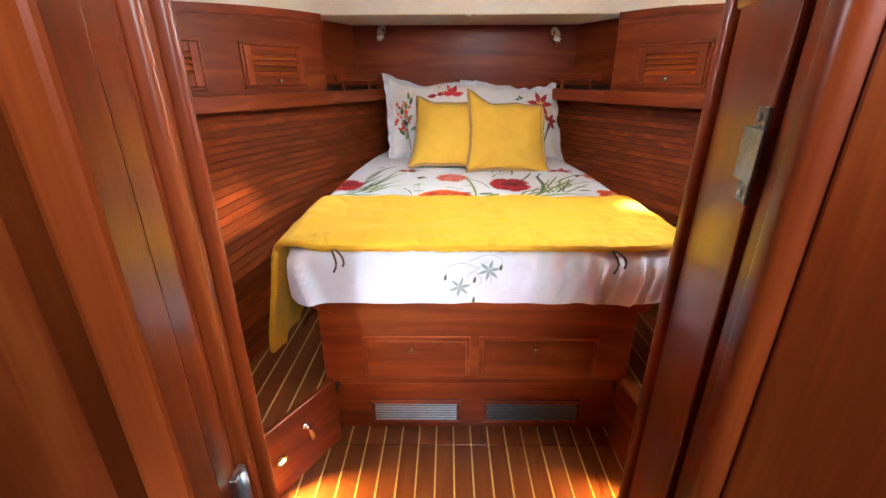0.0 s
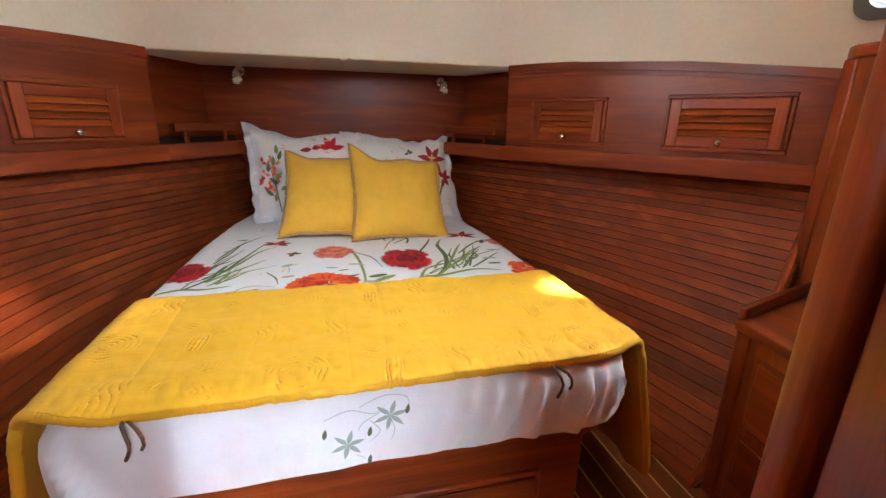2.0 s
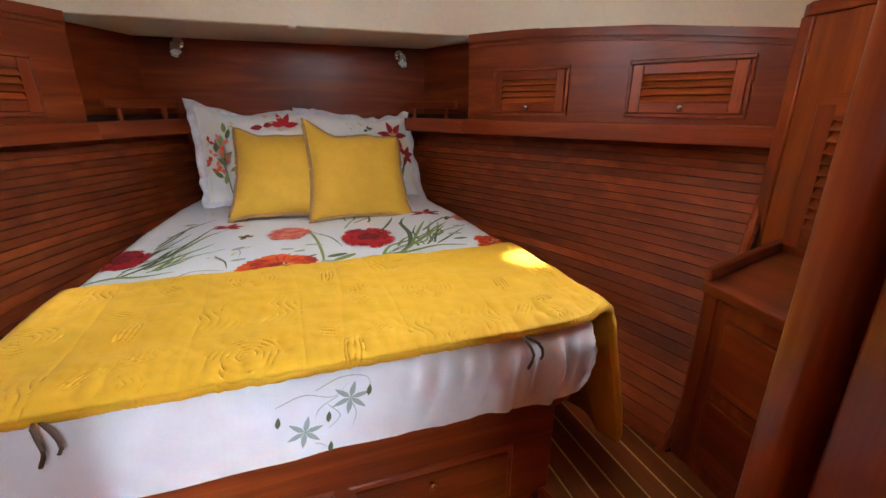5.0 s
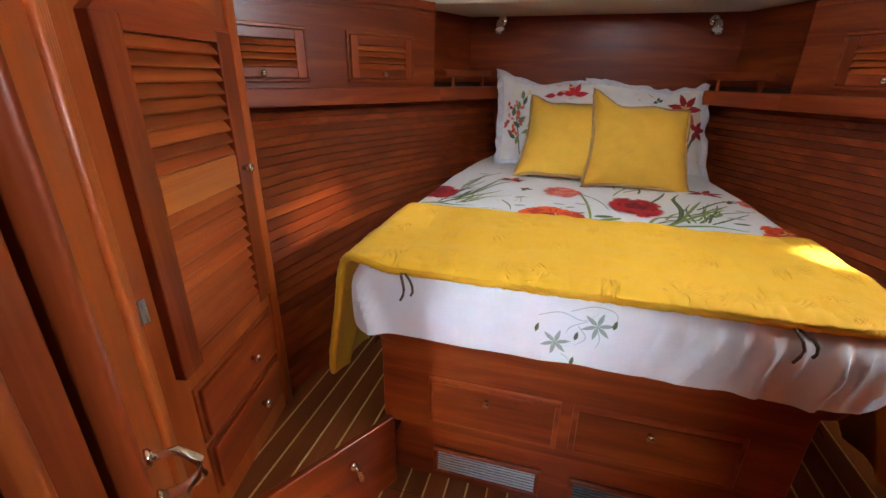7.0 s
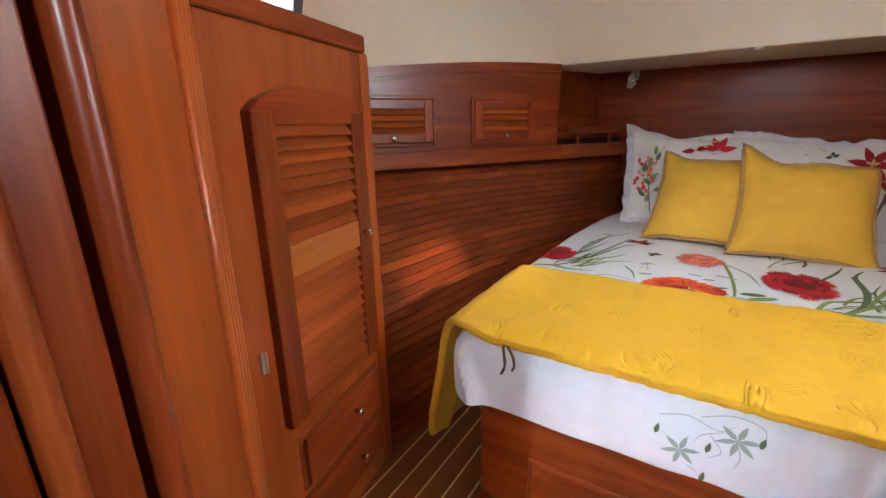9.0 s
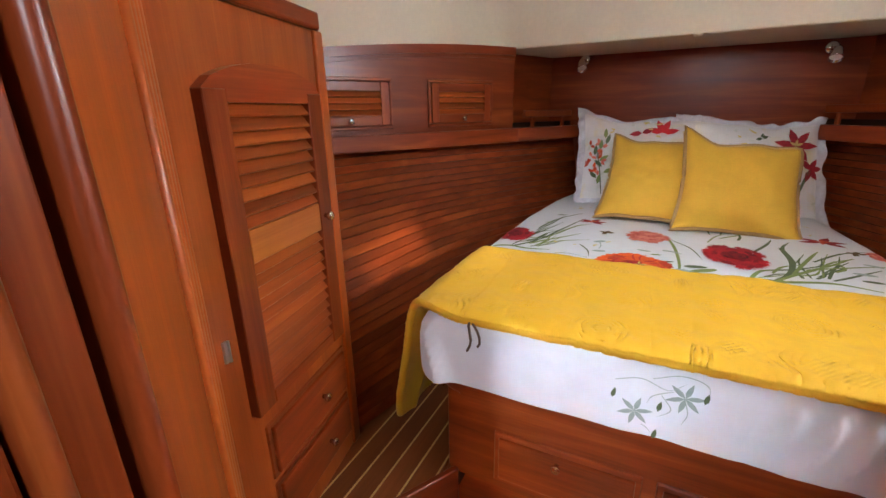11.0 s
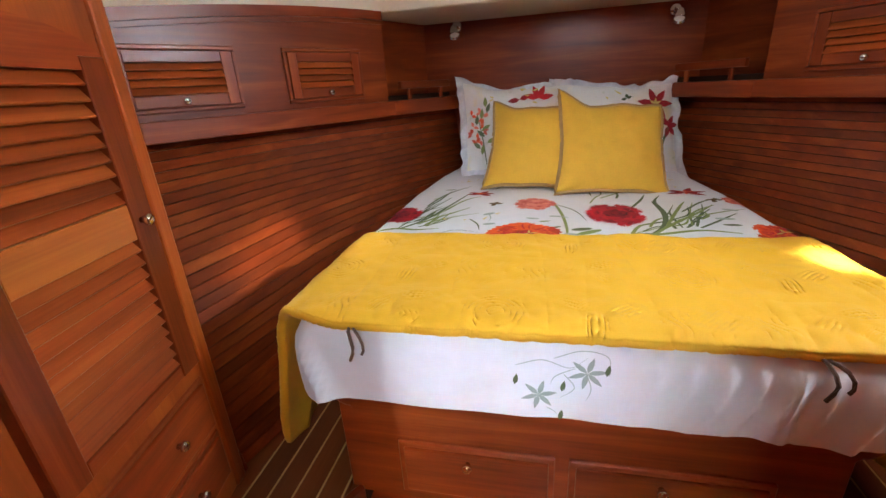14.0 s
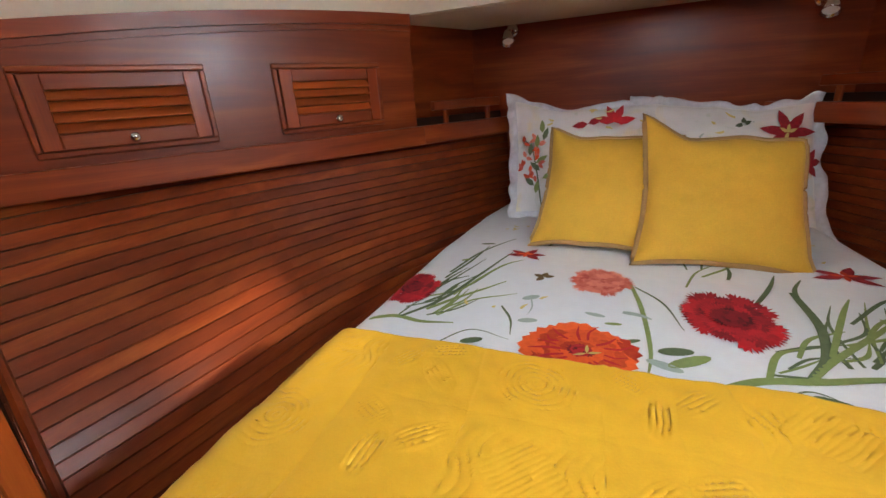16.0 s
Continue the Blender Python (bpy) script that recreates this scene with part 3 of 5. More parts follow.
def hutch():
    m = face_frame(HUTCH_B, HUTCH_A)
    L = math.hypot(HUTCH_B[0] - HUTCH_A[0], HUTCH_B[1] - HUTCH_A[1])
    t = thing("hutch", m, "varnished cherry hutch with arched louvred door on the worktop", "cabinet")
    part("carcass", prism([(0.0, 0.003), (L, 0.003), (L, 0.22), (-0.02, 0.20)], 0.827, 1.505), WOOD_Z, t)
    part("face_frame", box(0.0, L, -0.006, 0.004, 0.827, 1.505, 0.002), HONEY, t)
    part("corner_post", box(-0.014, 0.026, -0.014, 0.03, 0.827, 1.505, 0.006, 2), WOOD_Z, t)
    part("cornice", prism([(-0.022, 0.004), (0.012, -0.022), (L, -0.022), (L, 0.22), (-0.03, 0.22)], 1.505, 1.54, 0.006, 2), WOOD_X, t)
    louvre_door("door", t, 0.10, 0.45, 0.855, 1.31, 0.05, 0.085, 0.06, 10, "arched louvred door", 0.43, 0.90, 0.022, 0.045)
    return t


hutch()

# ---- coachroof: cabin sides, windows, headliner ----
LOWER = [(0.0, 2.55, 1.578), (0.45, 2.55, 1.578), (0.70, 2.55, 1.578), (0.793, 2.546, 1.578), (1.0, 2.20, 1.569), (1.22, 1.85, 1.540),
         (1.45, 1.49, 1.488), (1.50, 1.40, 1.482), (1.60, 0.95, 1.478), (1.64, 0.60, 1.478)]
UPPER = [(0.0, 2.57), (0.35, 2.53), (0.62, 2.46), (0.86, 2.37), (1.0, 2.24), (1.09, 1.90), (1.19, 1.56), (1.235, 1.42), (1.42, 0.95), (1.50, 0.60)]


def headliner_z(x, y):
    return 1.870 - 0.030 * (x / 1.15) ** 2


def side_point(sign, i, u, v):
    """A place on the cabin side between columns i and i + 1, at the share v of its height."""
    p = []
    for k in (i, i + 1):
        (xa, ya, za), (xb, yb) = LOWER[k], UPPER[k]
        p.append(Vector((sign * (xa + (xb - xa) * v), ya + (yb - ya) * v, za + (headliner_z(xb, yb) - za) * v)))
    return p[0].lerp(p[1], u)


def cabin_side(sign, name):
    """Cream cabin side between the lockers and the headliner, with an opening for the window."""
    levels = [0.0, 0.18, 0.40, 0.83, 0.92, 1.0]
    subs = [(0, 0.5), (0, 0.5), (0, 0.5), (0, 0.25, 0.5, 0.75), (0, 0.5), (0, 0.5), (0, 0.5), (0, 0.98), (0, 0.5)]
    stops = [(i, u) for i, us in enumerate(subs) for u in us] + [(8, 1.0)]
    bm = bmesh.new()
    inner, outer = [], []
    for i, u in stops:
        a = [side_point(sign, i, u, v) for v in levels]
        inner.append([bm.verts.new(q) for q in a])
        outer.append([bm.verts.new(q + Vector((sign * 0.03, 0.03, 0))) for q in a])
    for n, (i, u) in enumerate(stops[:-1]):
        for j in range(len(levels) - 1):
            hole = i == 7 and u == 0 and j == 2
            for g in (inner, outer):
                if not hole:
                    bm.faces.new((g[n][j], g[n + 1][j], g[n + 1][j + 1], g[n][j + 1])).smooth = True
            if hole:
                ring = ((n, j), (n + 1, j), (n + 1, j + 1), (n, j + 1))
                for (a, b), (c, d) in zip(ring, ring[1:] + ring[:1]):
                    bm.faces.new((inner[a][b], inner[c][d], outer[c][d], outer[a][b]))
    return tagged(put(name, bm, CREAM), "smooth cream cabin side with a window opening", "wall", "", "structure")


GLASS = bpy.data.materials.new("window_glass")
GLASS.use_nodes = True
GLASS.node_tree.nodes["Principled BSDF"].inputs["Transmission Weight"].default_value = 1.0
GLASS.node_tree.nodes["Principled BSDF"].inputs["Roughness"].default_value = 0.02
FRAME_GREY = plain("grey_window_frame", (0.10, 0.10, 0.11), 0.4, 0.3, 60, 0.1, 0.05)
BLIND = plain("beige_blind_fabric", (0.62, 0.53, 0.40), 0.8, 0, 120, 0.06, 0.2)


def cabin_window(sign, name):
    o = side_point(sign, 7, 0.49, 0.615)
    ex = (side_point(sign, 7, 0.98, 0.615) - side_point(sign, 7, 0.0, 0.615))
    ez = (side_point(sign, 7, 0.49, 0.83) - side_point(sign, 7, 0.49, 0.40))
    w, h = ex.length / 2, ez.length / 2
    ex.normalize()
    ez = (ez - ex * ez.dot(ex)).normalized()
    en = ex.cross(ez)
    if en.x * sign > 0:
        en = -en
    t = thing(name, Matrix.Translation(o) @ Matrix((ex, -en, ez)).transposed().to_4x4() if sign < 0 else Matrix.Translation(o) @ Matrix((-ex, -en, ez)).transposed().to_4x4(), "opening cabin window with a grey rounded frame", "window", "", "structure")

    def loop(a, b, r, k=5):
        pts = []
        for cx, cz, s in ((a - r, b - r, 0), (-a + r, b - r, 1), (-a + r, -b + r, 2), (a - r, -b + r, 3)):
            for q in range(k + 1):
                g = math.pi / 2 * (s + q / k)
                pts.append((cx + r * math.cos(g), cz + r * math.sin(g)))
        return pts
    bm = bmesh.new()
    lo, li = loop(w + 0.022, h + 0.020, 0.045), loop(w - 0.010, h - 0.010, 0.034)
    rings = [[bm.verts.new((x, y, z)) for x, z in pts] for pts, y in ((lo, 0.012), (lo, -0.014), (li, -0.014), (li, 0.020))]
    for a, b in zip(rings, rings[1:]):
        for k in range(len(a)):
            bm.faces.new((a[k], a[(k + 1) % len(a)], b[(k + 1) % len(a)], b[k]))
    part("window_frame", bm, FRAME_GREY, t, "dark grey rounded frame")
    pane = part("pane", box(-w + 0.006, w - 0.006, 0.012, 0.017, -h + 0.006, h - 0.006), GLASS, t, "clear pane")
    pane.visible_shadow = False
    for x in (-w * 0.72, w * 0.35):
        part("latch", box(x - 0.022, x + 0.022, -0.030, -0.012, -h + 0.002, -h + 0.020, 0.006, 2), CHROME, t, "small chrome latch")
    part("blind_roll", tube([(-w - 0.03 + (2 * w + 0.06) * k / 6, -0.022, h + 0.052) for k in range(7)], 0.014, 10), BLIND, t, "rolled beige blind", None, True)
    return t


for sign, side in ((-1, "port"), (1, "starboard")):
    cabin_side(sign, "wall_cabin_" + side)
    cabin_window(sign, "window_" + side)


for sign, side in ((-1, "port"), (1, "starboard")):
    tagged(put("backdrop_sky_" + side, box(sign * 6.0 - 0.01, sign * 6.0 + 0.01, 0.7, 16, -2, 9), SKY_GLOW), "overexposed bright haze outside the window", "sky", "", "structure")


def headliner():
    bm = bmesh.new()
    ys = [2.60, 2.52, 2.42, 2.30, 2.2, 1.9, 1.56, 1.42, 0.95, 0.60, 0.2, -0.6, -1.6, -4.84]
    up = sorted((b, a) for a, b in UPPER)
    layers = []
    for lift in (0.0, 0.03):
        rows = []
        for y in ys:
            w = interp(up, y)[0] if 0.60 <= y <= 2.56 else (0.30 if y > 2.53 else 1.6)
            w += 0.03
            rows.append([bm.verts.new((w * k / 8, y, headliner_z(w * k / 8, y) + lift)) for k in range(-8, 9)])
        for a, b in zip(rows, rows[1:]):
            for i in range(16):
                bm.faces.new((a[i], a[i + 1], b[i + 1], b[i])).smooth = True
        layers.append(rows)
    return tagged(put("ceiling", bm, CREAM_PANEL), "cream vinyl headliner panels", "ceiling", "", "structure")


headliner()
tagged(put("ceiling_berth_head", box(-1.05, 1.05, 2.552, 3.14, 1.580, 1.62), CREAM), "low cream deckhead over the pillows", "ceiling", "", "structure")


def batten(name, pts, w, h):
    """A wooden strip that follows the headliner."""
    bm = bmesh.new()
    rows = []
    for i, (x, y) in enumerate(pts):
        x0, y0 = pts[max(0, i - 1)]
        x1, y1 = pts[min(len(pts) - 1, i + 1)]
        d = Vector((x1 - x0, y1 - y0, 0)).normalized()
        nrm = Vector((-d.y, d.x, 0)) * (w / 2)
        z = headliner_z(x, y)
        rows.append([bm.verts.new(Vector((x, y, zz)) + s * nrm) for s, zz in ((-1, z + 0.004), (-0.8, z - h), (0.8, z - h), (1, z + 0.004))])
    for a, b in zip(rows, rows[1:]):
        for i in range(4):
            bm.faces.new((a[i], a[(i + 1) % 4], b[(i + 1) % 4], b[i]))
    bm.faces.new(rows[0])
    bm.faces.new(rows[-1][::-1])
    return tagged(put(name, bm, WOOD_X), "varnished cherry headliner batten", "trim", "", "structure")


for sign, side in ((-1, "port"), (1, "starboard")):
    batten("trim_headliner_" + side, [(sign * x, y) for x, y in UPPER], 0.044, 0.014)
for i, y in enumerate((2.13, 1.60)):
    w = interp(sorted([(b, a) for a, b in UPPER]), y)[0]
    batten("trim_batten_%d" % (i + 1), [(w * k / 8, y + 0.03 * abs(k / 8)) for k in range(-8, 9)], 0.038, 0.012)

# ---- berth ----
HALF = [(1.17, 0.575), (1.20, 0.610), (1.30, 0.628), (1.75, 0.65), (2.30, 0.64), (2.75, 0.60), (3.06, 0.54)]


def half_width(y):
    return interp(HALF, y)[0]


def outline(inset=0.0, foot=1.17, n=18, across=55):
    """Mattress outline in plan, with rounded foot corners; from head port round the foot to head starboard."""
    right = []
    r = 0.12
    for k in range(across + 1):
        right.append((0.49 * k / across, foot + inset))
    cx, cy = 0.612 - r, foot + r
    for i in range(1, n + 1):
        a = math.pi / 2 * i / n
        right.append((cx + (r - inset) * math.sin(a), cy - (r - inset) * math.cos(a)))
    for k in range(1, 51):
        y = 1.29 + 1.77 * k / 50
        right.append((half_width(y) - inset, y))
    return [(-x, y) for x, y in right[::-1]] + right[1:]


def berth():
    t = thing("double_berth", pose(0, 0, 0), "built-in varnished cherry double berth with drawers and vents under the mattress", "bed")
    fx = 0.545
    part("base", prism([(-fx, 1.238), (fx - 0.035, 1.238), (0.47, 2.9), (-0.47, 2.9)], PLATFORM - 0.01, 0.60), WOOD_X, t)
    part("front_frame", box(-fx, fx - 0.03, 1.228, 1.240, 0.283, 0.60, 0.003), WOOD_X, t)
    part("plinth", box(-0.56, 0.53, 1.292, 1.33, 0.0, 0.283), WOOD_X, t)
    part("plinth_rail", box(-0.55, 0.52, 1.280, 1.30, 0.215, 0.268, 0.004), WOOD_X, t)
    part("top_flange", prism(outline(0.03, 1.17, 8, 4), 0.566, 0.622, 0.010, 2), WOOD_X, t)
    for x0, x1, kx in ((-0.402, -0.035, -0.232), (-0.005, 0.398, 0.183)):
        d = part("drawer", box(x0, x1, 1.220, 1.232, 0.298, 0.462, 0.003), WOOD_X, t, "flush drawer front with a moulded edge")
        part("field", box(x0 + 0.014, x1 - 0.014, 1.214, 1.224, 0.312, 0.448, 0.004, 2), WOOD_X, d)
        part("knob", lathe(KNOB_PROFILE, 12), CHROME, d, "small polished chrome knob", pose(kx, 1.216, 0.423, 90), True)
    # Port slats get the brighter metal, so daylight from aft is in their colour.
    for x0, x1, mt in ((-0.404, -0.063, STEEL), (0.022, 0.395, GRILLE)):
        # Black plate behind the slats, with the shade of the opening in its colour.
        v = part("vent", box(x0, x1, 1.288, 1.294, 0.024, 0.134), BLACK, t, "louvred air vent in a wooden frame")
        for a, b, c, d2 in ((x0, x1, 0.120, 0.134), (x0, x1, 0.024, 0.038), (x0, x0 + 0.014, 0.038, 0.120), (x1 - 0.014, x1, 0.038, 0.120)):
            part("frame", box(a, b, 1.280, 1.290, c, d2, 0.002), WOOD_X, v)
        first = None
        for i in range(7):
            mm = pose((x0 + x1) / 2, 1.286, 0.044 + i * 0.0117, 25)
            if first is None:
                w = (x1 - x0) / 2 - 0.015
                first = part("slat", box(-w, w, -0.002, 0.002, -0.0045, 0.0045, 0.0006), mt, v, "grey metal slat", mm)
            else:
                share("slat", first, v, mm)
    return t


berth()


def fold(x, y, s=1.0):
    return noise.noise(Vector((x * s, y * s, 3.7)))


def duvet_z(x, y):
    return 0.797 + 0.007 * fold(x, y, 3.0) + 0.002 * fold(x, y, 8.0) - 0.02 * max(0.0, (y - 2.5))


def side_fold(x, y, z):
    """How far the hanging sheet stands out: soft folds, deeper towards one corner."""
    k = 1.0 if z < 0.74 else max(0.0, (0.80 - z) / 0.06)
    w = 0.005 * noise.noise(Vector((x * 9, y * 9, z * 3)))
    d = max(0.0, min(1.0, (x - 0.05) / 0.25)) + max(0.0, min(1.0, (-0.42 - x) / 0.12))
    q = x + 0.25 * (0.8 - z) * (1 if x > 0 else -1) + y * 0.7
    w += 0.013 * d * max(0.0, math.sin(q * 34 + 3 * noise.noise(Vector((x * 5, y * 5, 2))))) ** 2
    # fanned pleats and the tucked corner
    if x > 0.08:
        fan = (x - 0.16 + 0.30 * (0.66 - z)) * 58 + 2.2 * noise.noise(Vector((x * 7, z * 4, 6)))
        w += 0.019 * min(1.0, (x - 0.08) / 0.10) * (1 - abs(math.sin(fan))) ** 1.6 * min(1.0, 0.15 + (z - 0.622) / 0.07)
    if x < -0.40:
        edge = -0.555 - 0.05 * math.sin((z - 0.62) / 0.17 * 1.6) ** 2 + 0.045
        w += 0.018 / (1 + math.exp(-(edge - x) / 0.004)) + 0.010 * math.exp(-((x - edge + 0.008) / 0.010) ** 2)
    return w * k


def duvet():
    bm = bmesh.new()
    o = outline(0.0)
    prof = [(0.0, 0.622), (0.0, 0.64), (0.0, 0.66), (0.0, 0.68), (0.0, 0.70), (0.0, 0.72), (0.001, 0.745), (0.006, 0.772), (0.020, 0.790), (0.045, 0.797)]
    rings = []
    for ins, z in prof:
        ring = []
        for (x, y), (ox, oy) in zip(outline(ins), o):
            w = side_fold(ox, oy, z)
            d = Vector((ox, oy - 2.0, 0)).normalized()
            zz = z if z < 0.796 else duvet_z(x, y)
            ring.append(bm.verts.new((x + d.x * w, y + d.y * w, zz + (0.006 * noise.noise(Vector((ox * 9, oy * 9, 1.0))) if z < 0.64 else 0))))
        rings.append(ring)
    k = len(o)
    for a, b in zip(rings, rings[1:]):
        for i in range(k - 1):
            bm.faces.new((a[i], a[i + 1], b[i + 1], b[i]))
    # top: rows across
    top = rings[-1]
    half = k // 2
    pairs = [(top[i], top[k - 1 - i]) for i in range(half + 1)]
    prev = None
    for a, b in pairs:
        if a is b:
            row = [a] * 61
        else:
            row = [a] + [None] * 59 + [b]
            for j in range(1, 60):
                p = a.co.lerp(b.co, j / 60)
                p.z = duvet_z(p.x, p.y)
                row[j] = bm.verts.new(p)
        if prev:
            for j in range(60):
                q = [prev[j], prev[j + 1], row[j + 1], row[j]]
                u = []
                for vv in q:
                    if vv not in u:
                        u.append(vv)
                if len(u) > 2:
                    bm.faces.new(u)
        prev = row
    ob = put("duvet", bm, WHITE, None, True)
    return tagged(ob, "white cotton duvet printed with red and orange flowers", "duvet")


duvet_ob = duvet()


def stitched(x, y, hang):
    """Relief of the stitched patchwork: seams, leaves, medallions and hatched squares."""
    sx = x if hang > -0.03 else math.copysign(abs(x) - hang, x)
    sx += 0.012 * math.sin(y * 7) + 0.10 * (y - 1.4)
    c, r = math.floor((sx + 0.07) / 0.205), math.floor((y - 1.13) / 0.195)
    u, v = (sx + 0.07) - (c + 0.5) * 0.205, (y - 1.13) - (r + 0.5) * 0.195
    h = -0.0010 * math.exp(-((0.1025 - abs(u)) / 0.004) ** 2) - 0.0005 * math.exp(-((0.0975 - abs(v)) / 0.004) ** 2)
    kind = (c * 3 + r * 2) % 4
    if kind in (0, 2):
        for cu, cv, ang in ((-0.040, 0.01, 0.9), (0.030, -0.025, 2.2), (0.035, 0.05, 0.3)) if kind else ((-0.02, -0.03, 1.4), (0.045, 0.02, 0.7), (-0.05, 0.05, 2.6)):
            a, b = math.cos(ang) * (u - cu) + math.sin(ang) * (v - cv), -math.sin(ang) * (u - cu) + math.cos(ang) * (v - cv)
            e = (a / 0.052) ** 2 + (b / 0.024) ** 2
            if e < 1:
                h += 0.0030 * math.sqrt(1 - e) * (0.55 + 0.45 * math.cos(b * 2 * math.pi / 0.0095 * (1 + 0.6 * (a / 0.052) ** 2)))
    elif kind == 1:
        q = math.hypot(u, v)
        if q < 0.066:
            h += 0.0018 * math.cos(q * 2 * math.pi / 0.0120) * (0.4 + 0.6 * noise.noise(Vector((u * 30 + c, v * 30, r))) ** 2) * (1 - 0.5 * math.sin(6 * math.atan2(v, u)) * (q > 0.03))
    elif max(abs(u + v), abs(u - v)) < 0.07:
        h += 0.0008 * math.sin((u - v) * 2 * math.pi / 0.0125)
    else:
        h += 0.0010 * math.sin(2 * math.pi * (u + 0.01 * math.sin(v * 60)) / 0.017) * max(0.0, 1 - (v / 0.08) ** 2)
    h += 0.0016 * noise.noise(Vector((sx * 55, y * 40, 4.0))) * (1.0 if y < 1.30 else 0.35)
    h += 0.0022 * max(0.0, noise.noise(Vector((sx * 14, y * 6, 7.0)))) ** 2
    return h


def blanket():
    """Folded quilt over the foot of the bed, that hangs down on both sides."""
    bm = bmesh.new()
    nv = 160
    # the section across: (x, z, how far it hangs)
    sect = []
    for s in (-1, 1):
        half = []
        for i in range(201):
            half.append((s * 0.60 * i / 200, 0.0, 0.0))
        for i in range(1, 7):
            a = math.pi / 2 * i / 6
            half.append((s * (0.60 + 0.055 * math.sin(a)), -0.055 * (1 - math.cos(a)), 0.0))
        drop = 0.38 if s < 0 else 0.42
        for i in range(1, 41):
            k = i / 40
            half.append((s * (0.655 + (0.055 if s < 0 else 0.085) * k), -0.055 - drop * k, k))
        sect.append(half)
    line = sect[0][::-1] + sect[1][1:]
    rows = []
    for j in range(nv + 1):
        v = j / nv
        row = []
        for x, dz, k in line:
            ax = abs(x)
            foot = 1.178 + (0.05 * max(0, (ax - 0.48) / 0.16) ** 2 if ax < 0.655 else 0.05 + 0.010 * k + 0.02 * k ** 8)
            head = 1.70 - 0.05 * k - 0.07 * k ** 8
            y = foot + (head - foot) * v
            z = 0.813 + dz + (0.006 * fold(x, y, 3.0) if k == 0 else 0)
            z += 0.006 * noise.noise(Vector((x * 8, y * 10, 0.3))) + 0.003 * noise.noise(Vector((x * 26, y * 26, 0.3)))
            px = x
            if k > 0:
                px += math.copysign(0.02 * k * math.sin(v * 7 + k * 2), x)
            if k == 0 and dz > -0.01:
                lie = interp([(0.0, 0.776), (0.010, 0.788), (0.028, 0.796), (0.055, 0.80), (0.10, 0.803)], max(0.0, y - 1.17))[0]
                z = min(z, lie + 0.017 + 0.003 * noise.noise(Vector((x * 12, y * 12, 2.0))))
            if k == 0:
                near = math.exp(-((y - foot - 0.028) / 0.030) ** 2)
                z += 0.0045 * near * noise.noise(Vector((x * 42, y * 9, 1.0))) + 0.0016 * noise.noise(Vector((x * 30, y * 7, 8.0)))
                z -= 0.0015 * math.exp(-((x - 0.025 - 0.01 * math.sin(y * 9)) / 0.007) ** 2)
            h = stitched(x, y, dz)
            if k > 0:
                px += math.copysign(h, x)
            else:
                z += h
            row.append(bm.verts.new((px, y, z)))
        rows.append(row)
    for a, b in zip(rows, rows[1:]):
        for i in range(len(line) - 1):
            bm.faces.new((a[i], a[i + 1], b[i + 1], b[i]))
    rows_co = [tuple(v.co) for v in rows[0]]
    ob = put("quilt", bm, YELLOW, None, True)
    so = ob.modifiers.new("thickness", "SOLIDIFY")
    so.thickness, so.offset = 0.022, 0.0
    hem = [rows_co[i] for i in range(0, len(rows_co))]
    part("hem", tube([(x, y + 0.003, z) for x, y, z in hem], 0.0112, 8), YELLOW, ob, "rolled quilt edge", None, True)
    return tagged(ob, "folded yellow quilted bedspread across the foot of the bed", "blanket")


blanket()


def pillow_shape(u, v, w, h, pinch, ears, dent, sharp=3):
    """Where a point of the square lies in the pillow's plane: pinched sides, pulled corners, a dent in the top edge."""
    x = u * w / 2 * (1 - pinch * (1 - v * v))
    z = v * h / 2 * (1 - pinch * (1 - u * u))
    for (su, sv), (dx, dz) in zip(((-1, -1), (1, -1), (1, 1), (-1, 1)), ears):
        k = max(0.0, (1 + su * u) / 2) ** sharp * max(0.0, (1 + sv * v) / 2) ** sharp
        x, z = x + dx * k, z + dz * k
    pos, depth, wide = dent
    z -= depth * math.exp(-((u - pos) / wide) ** 2) * max(0.0, v) ** 4
    return x, z


NO_EARS = ((0, 0),) * 4


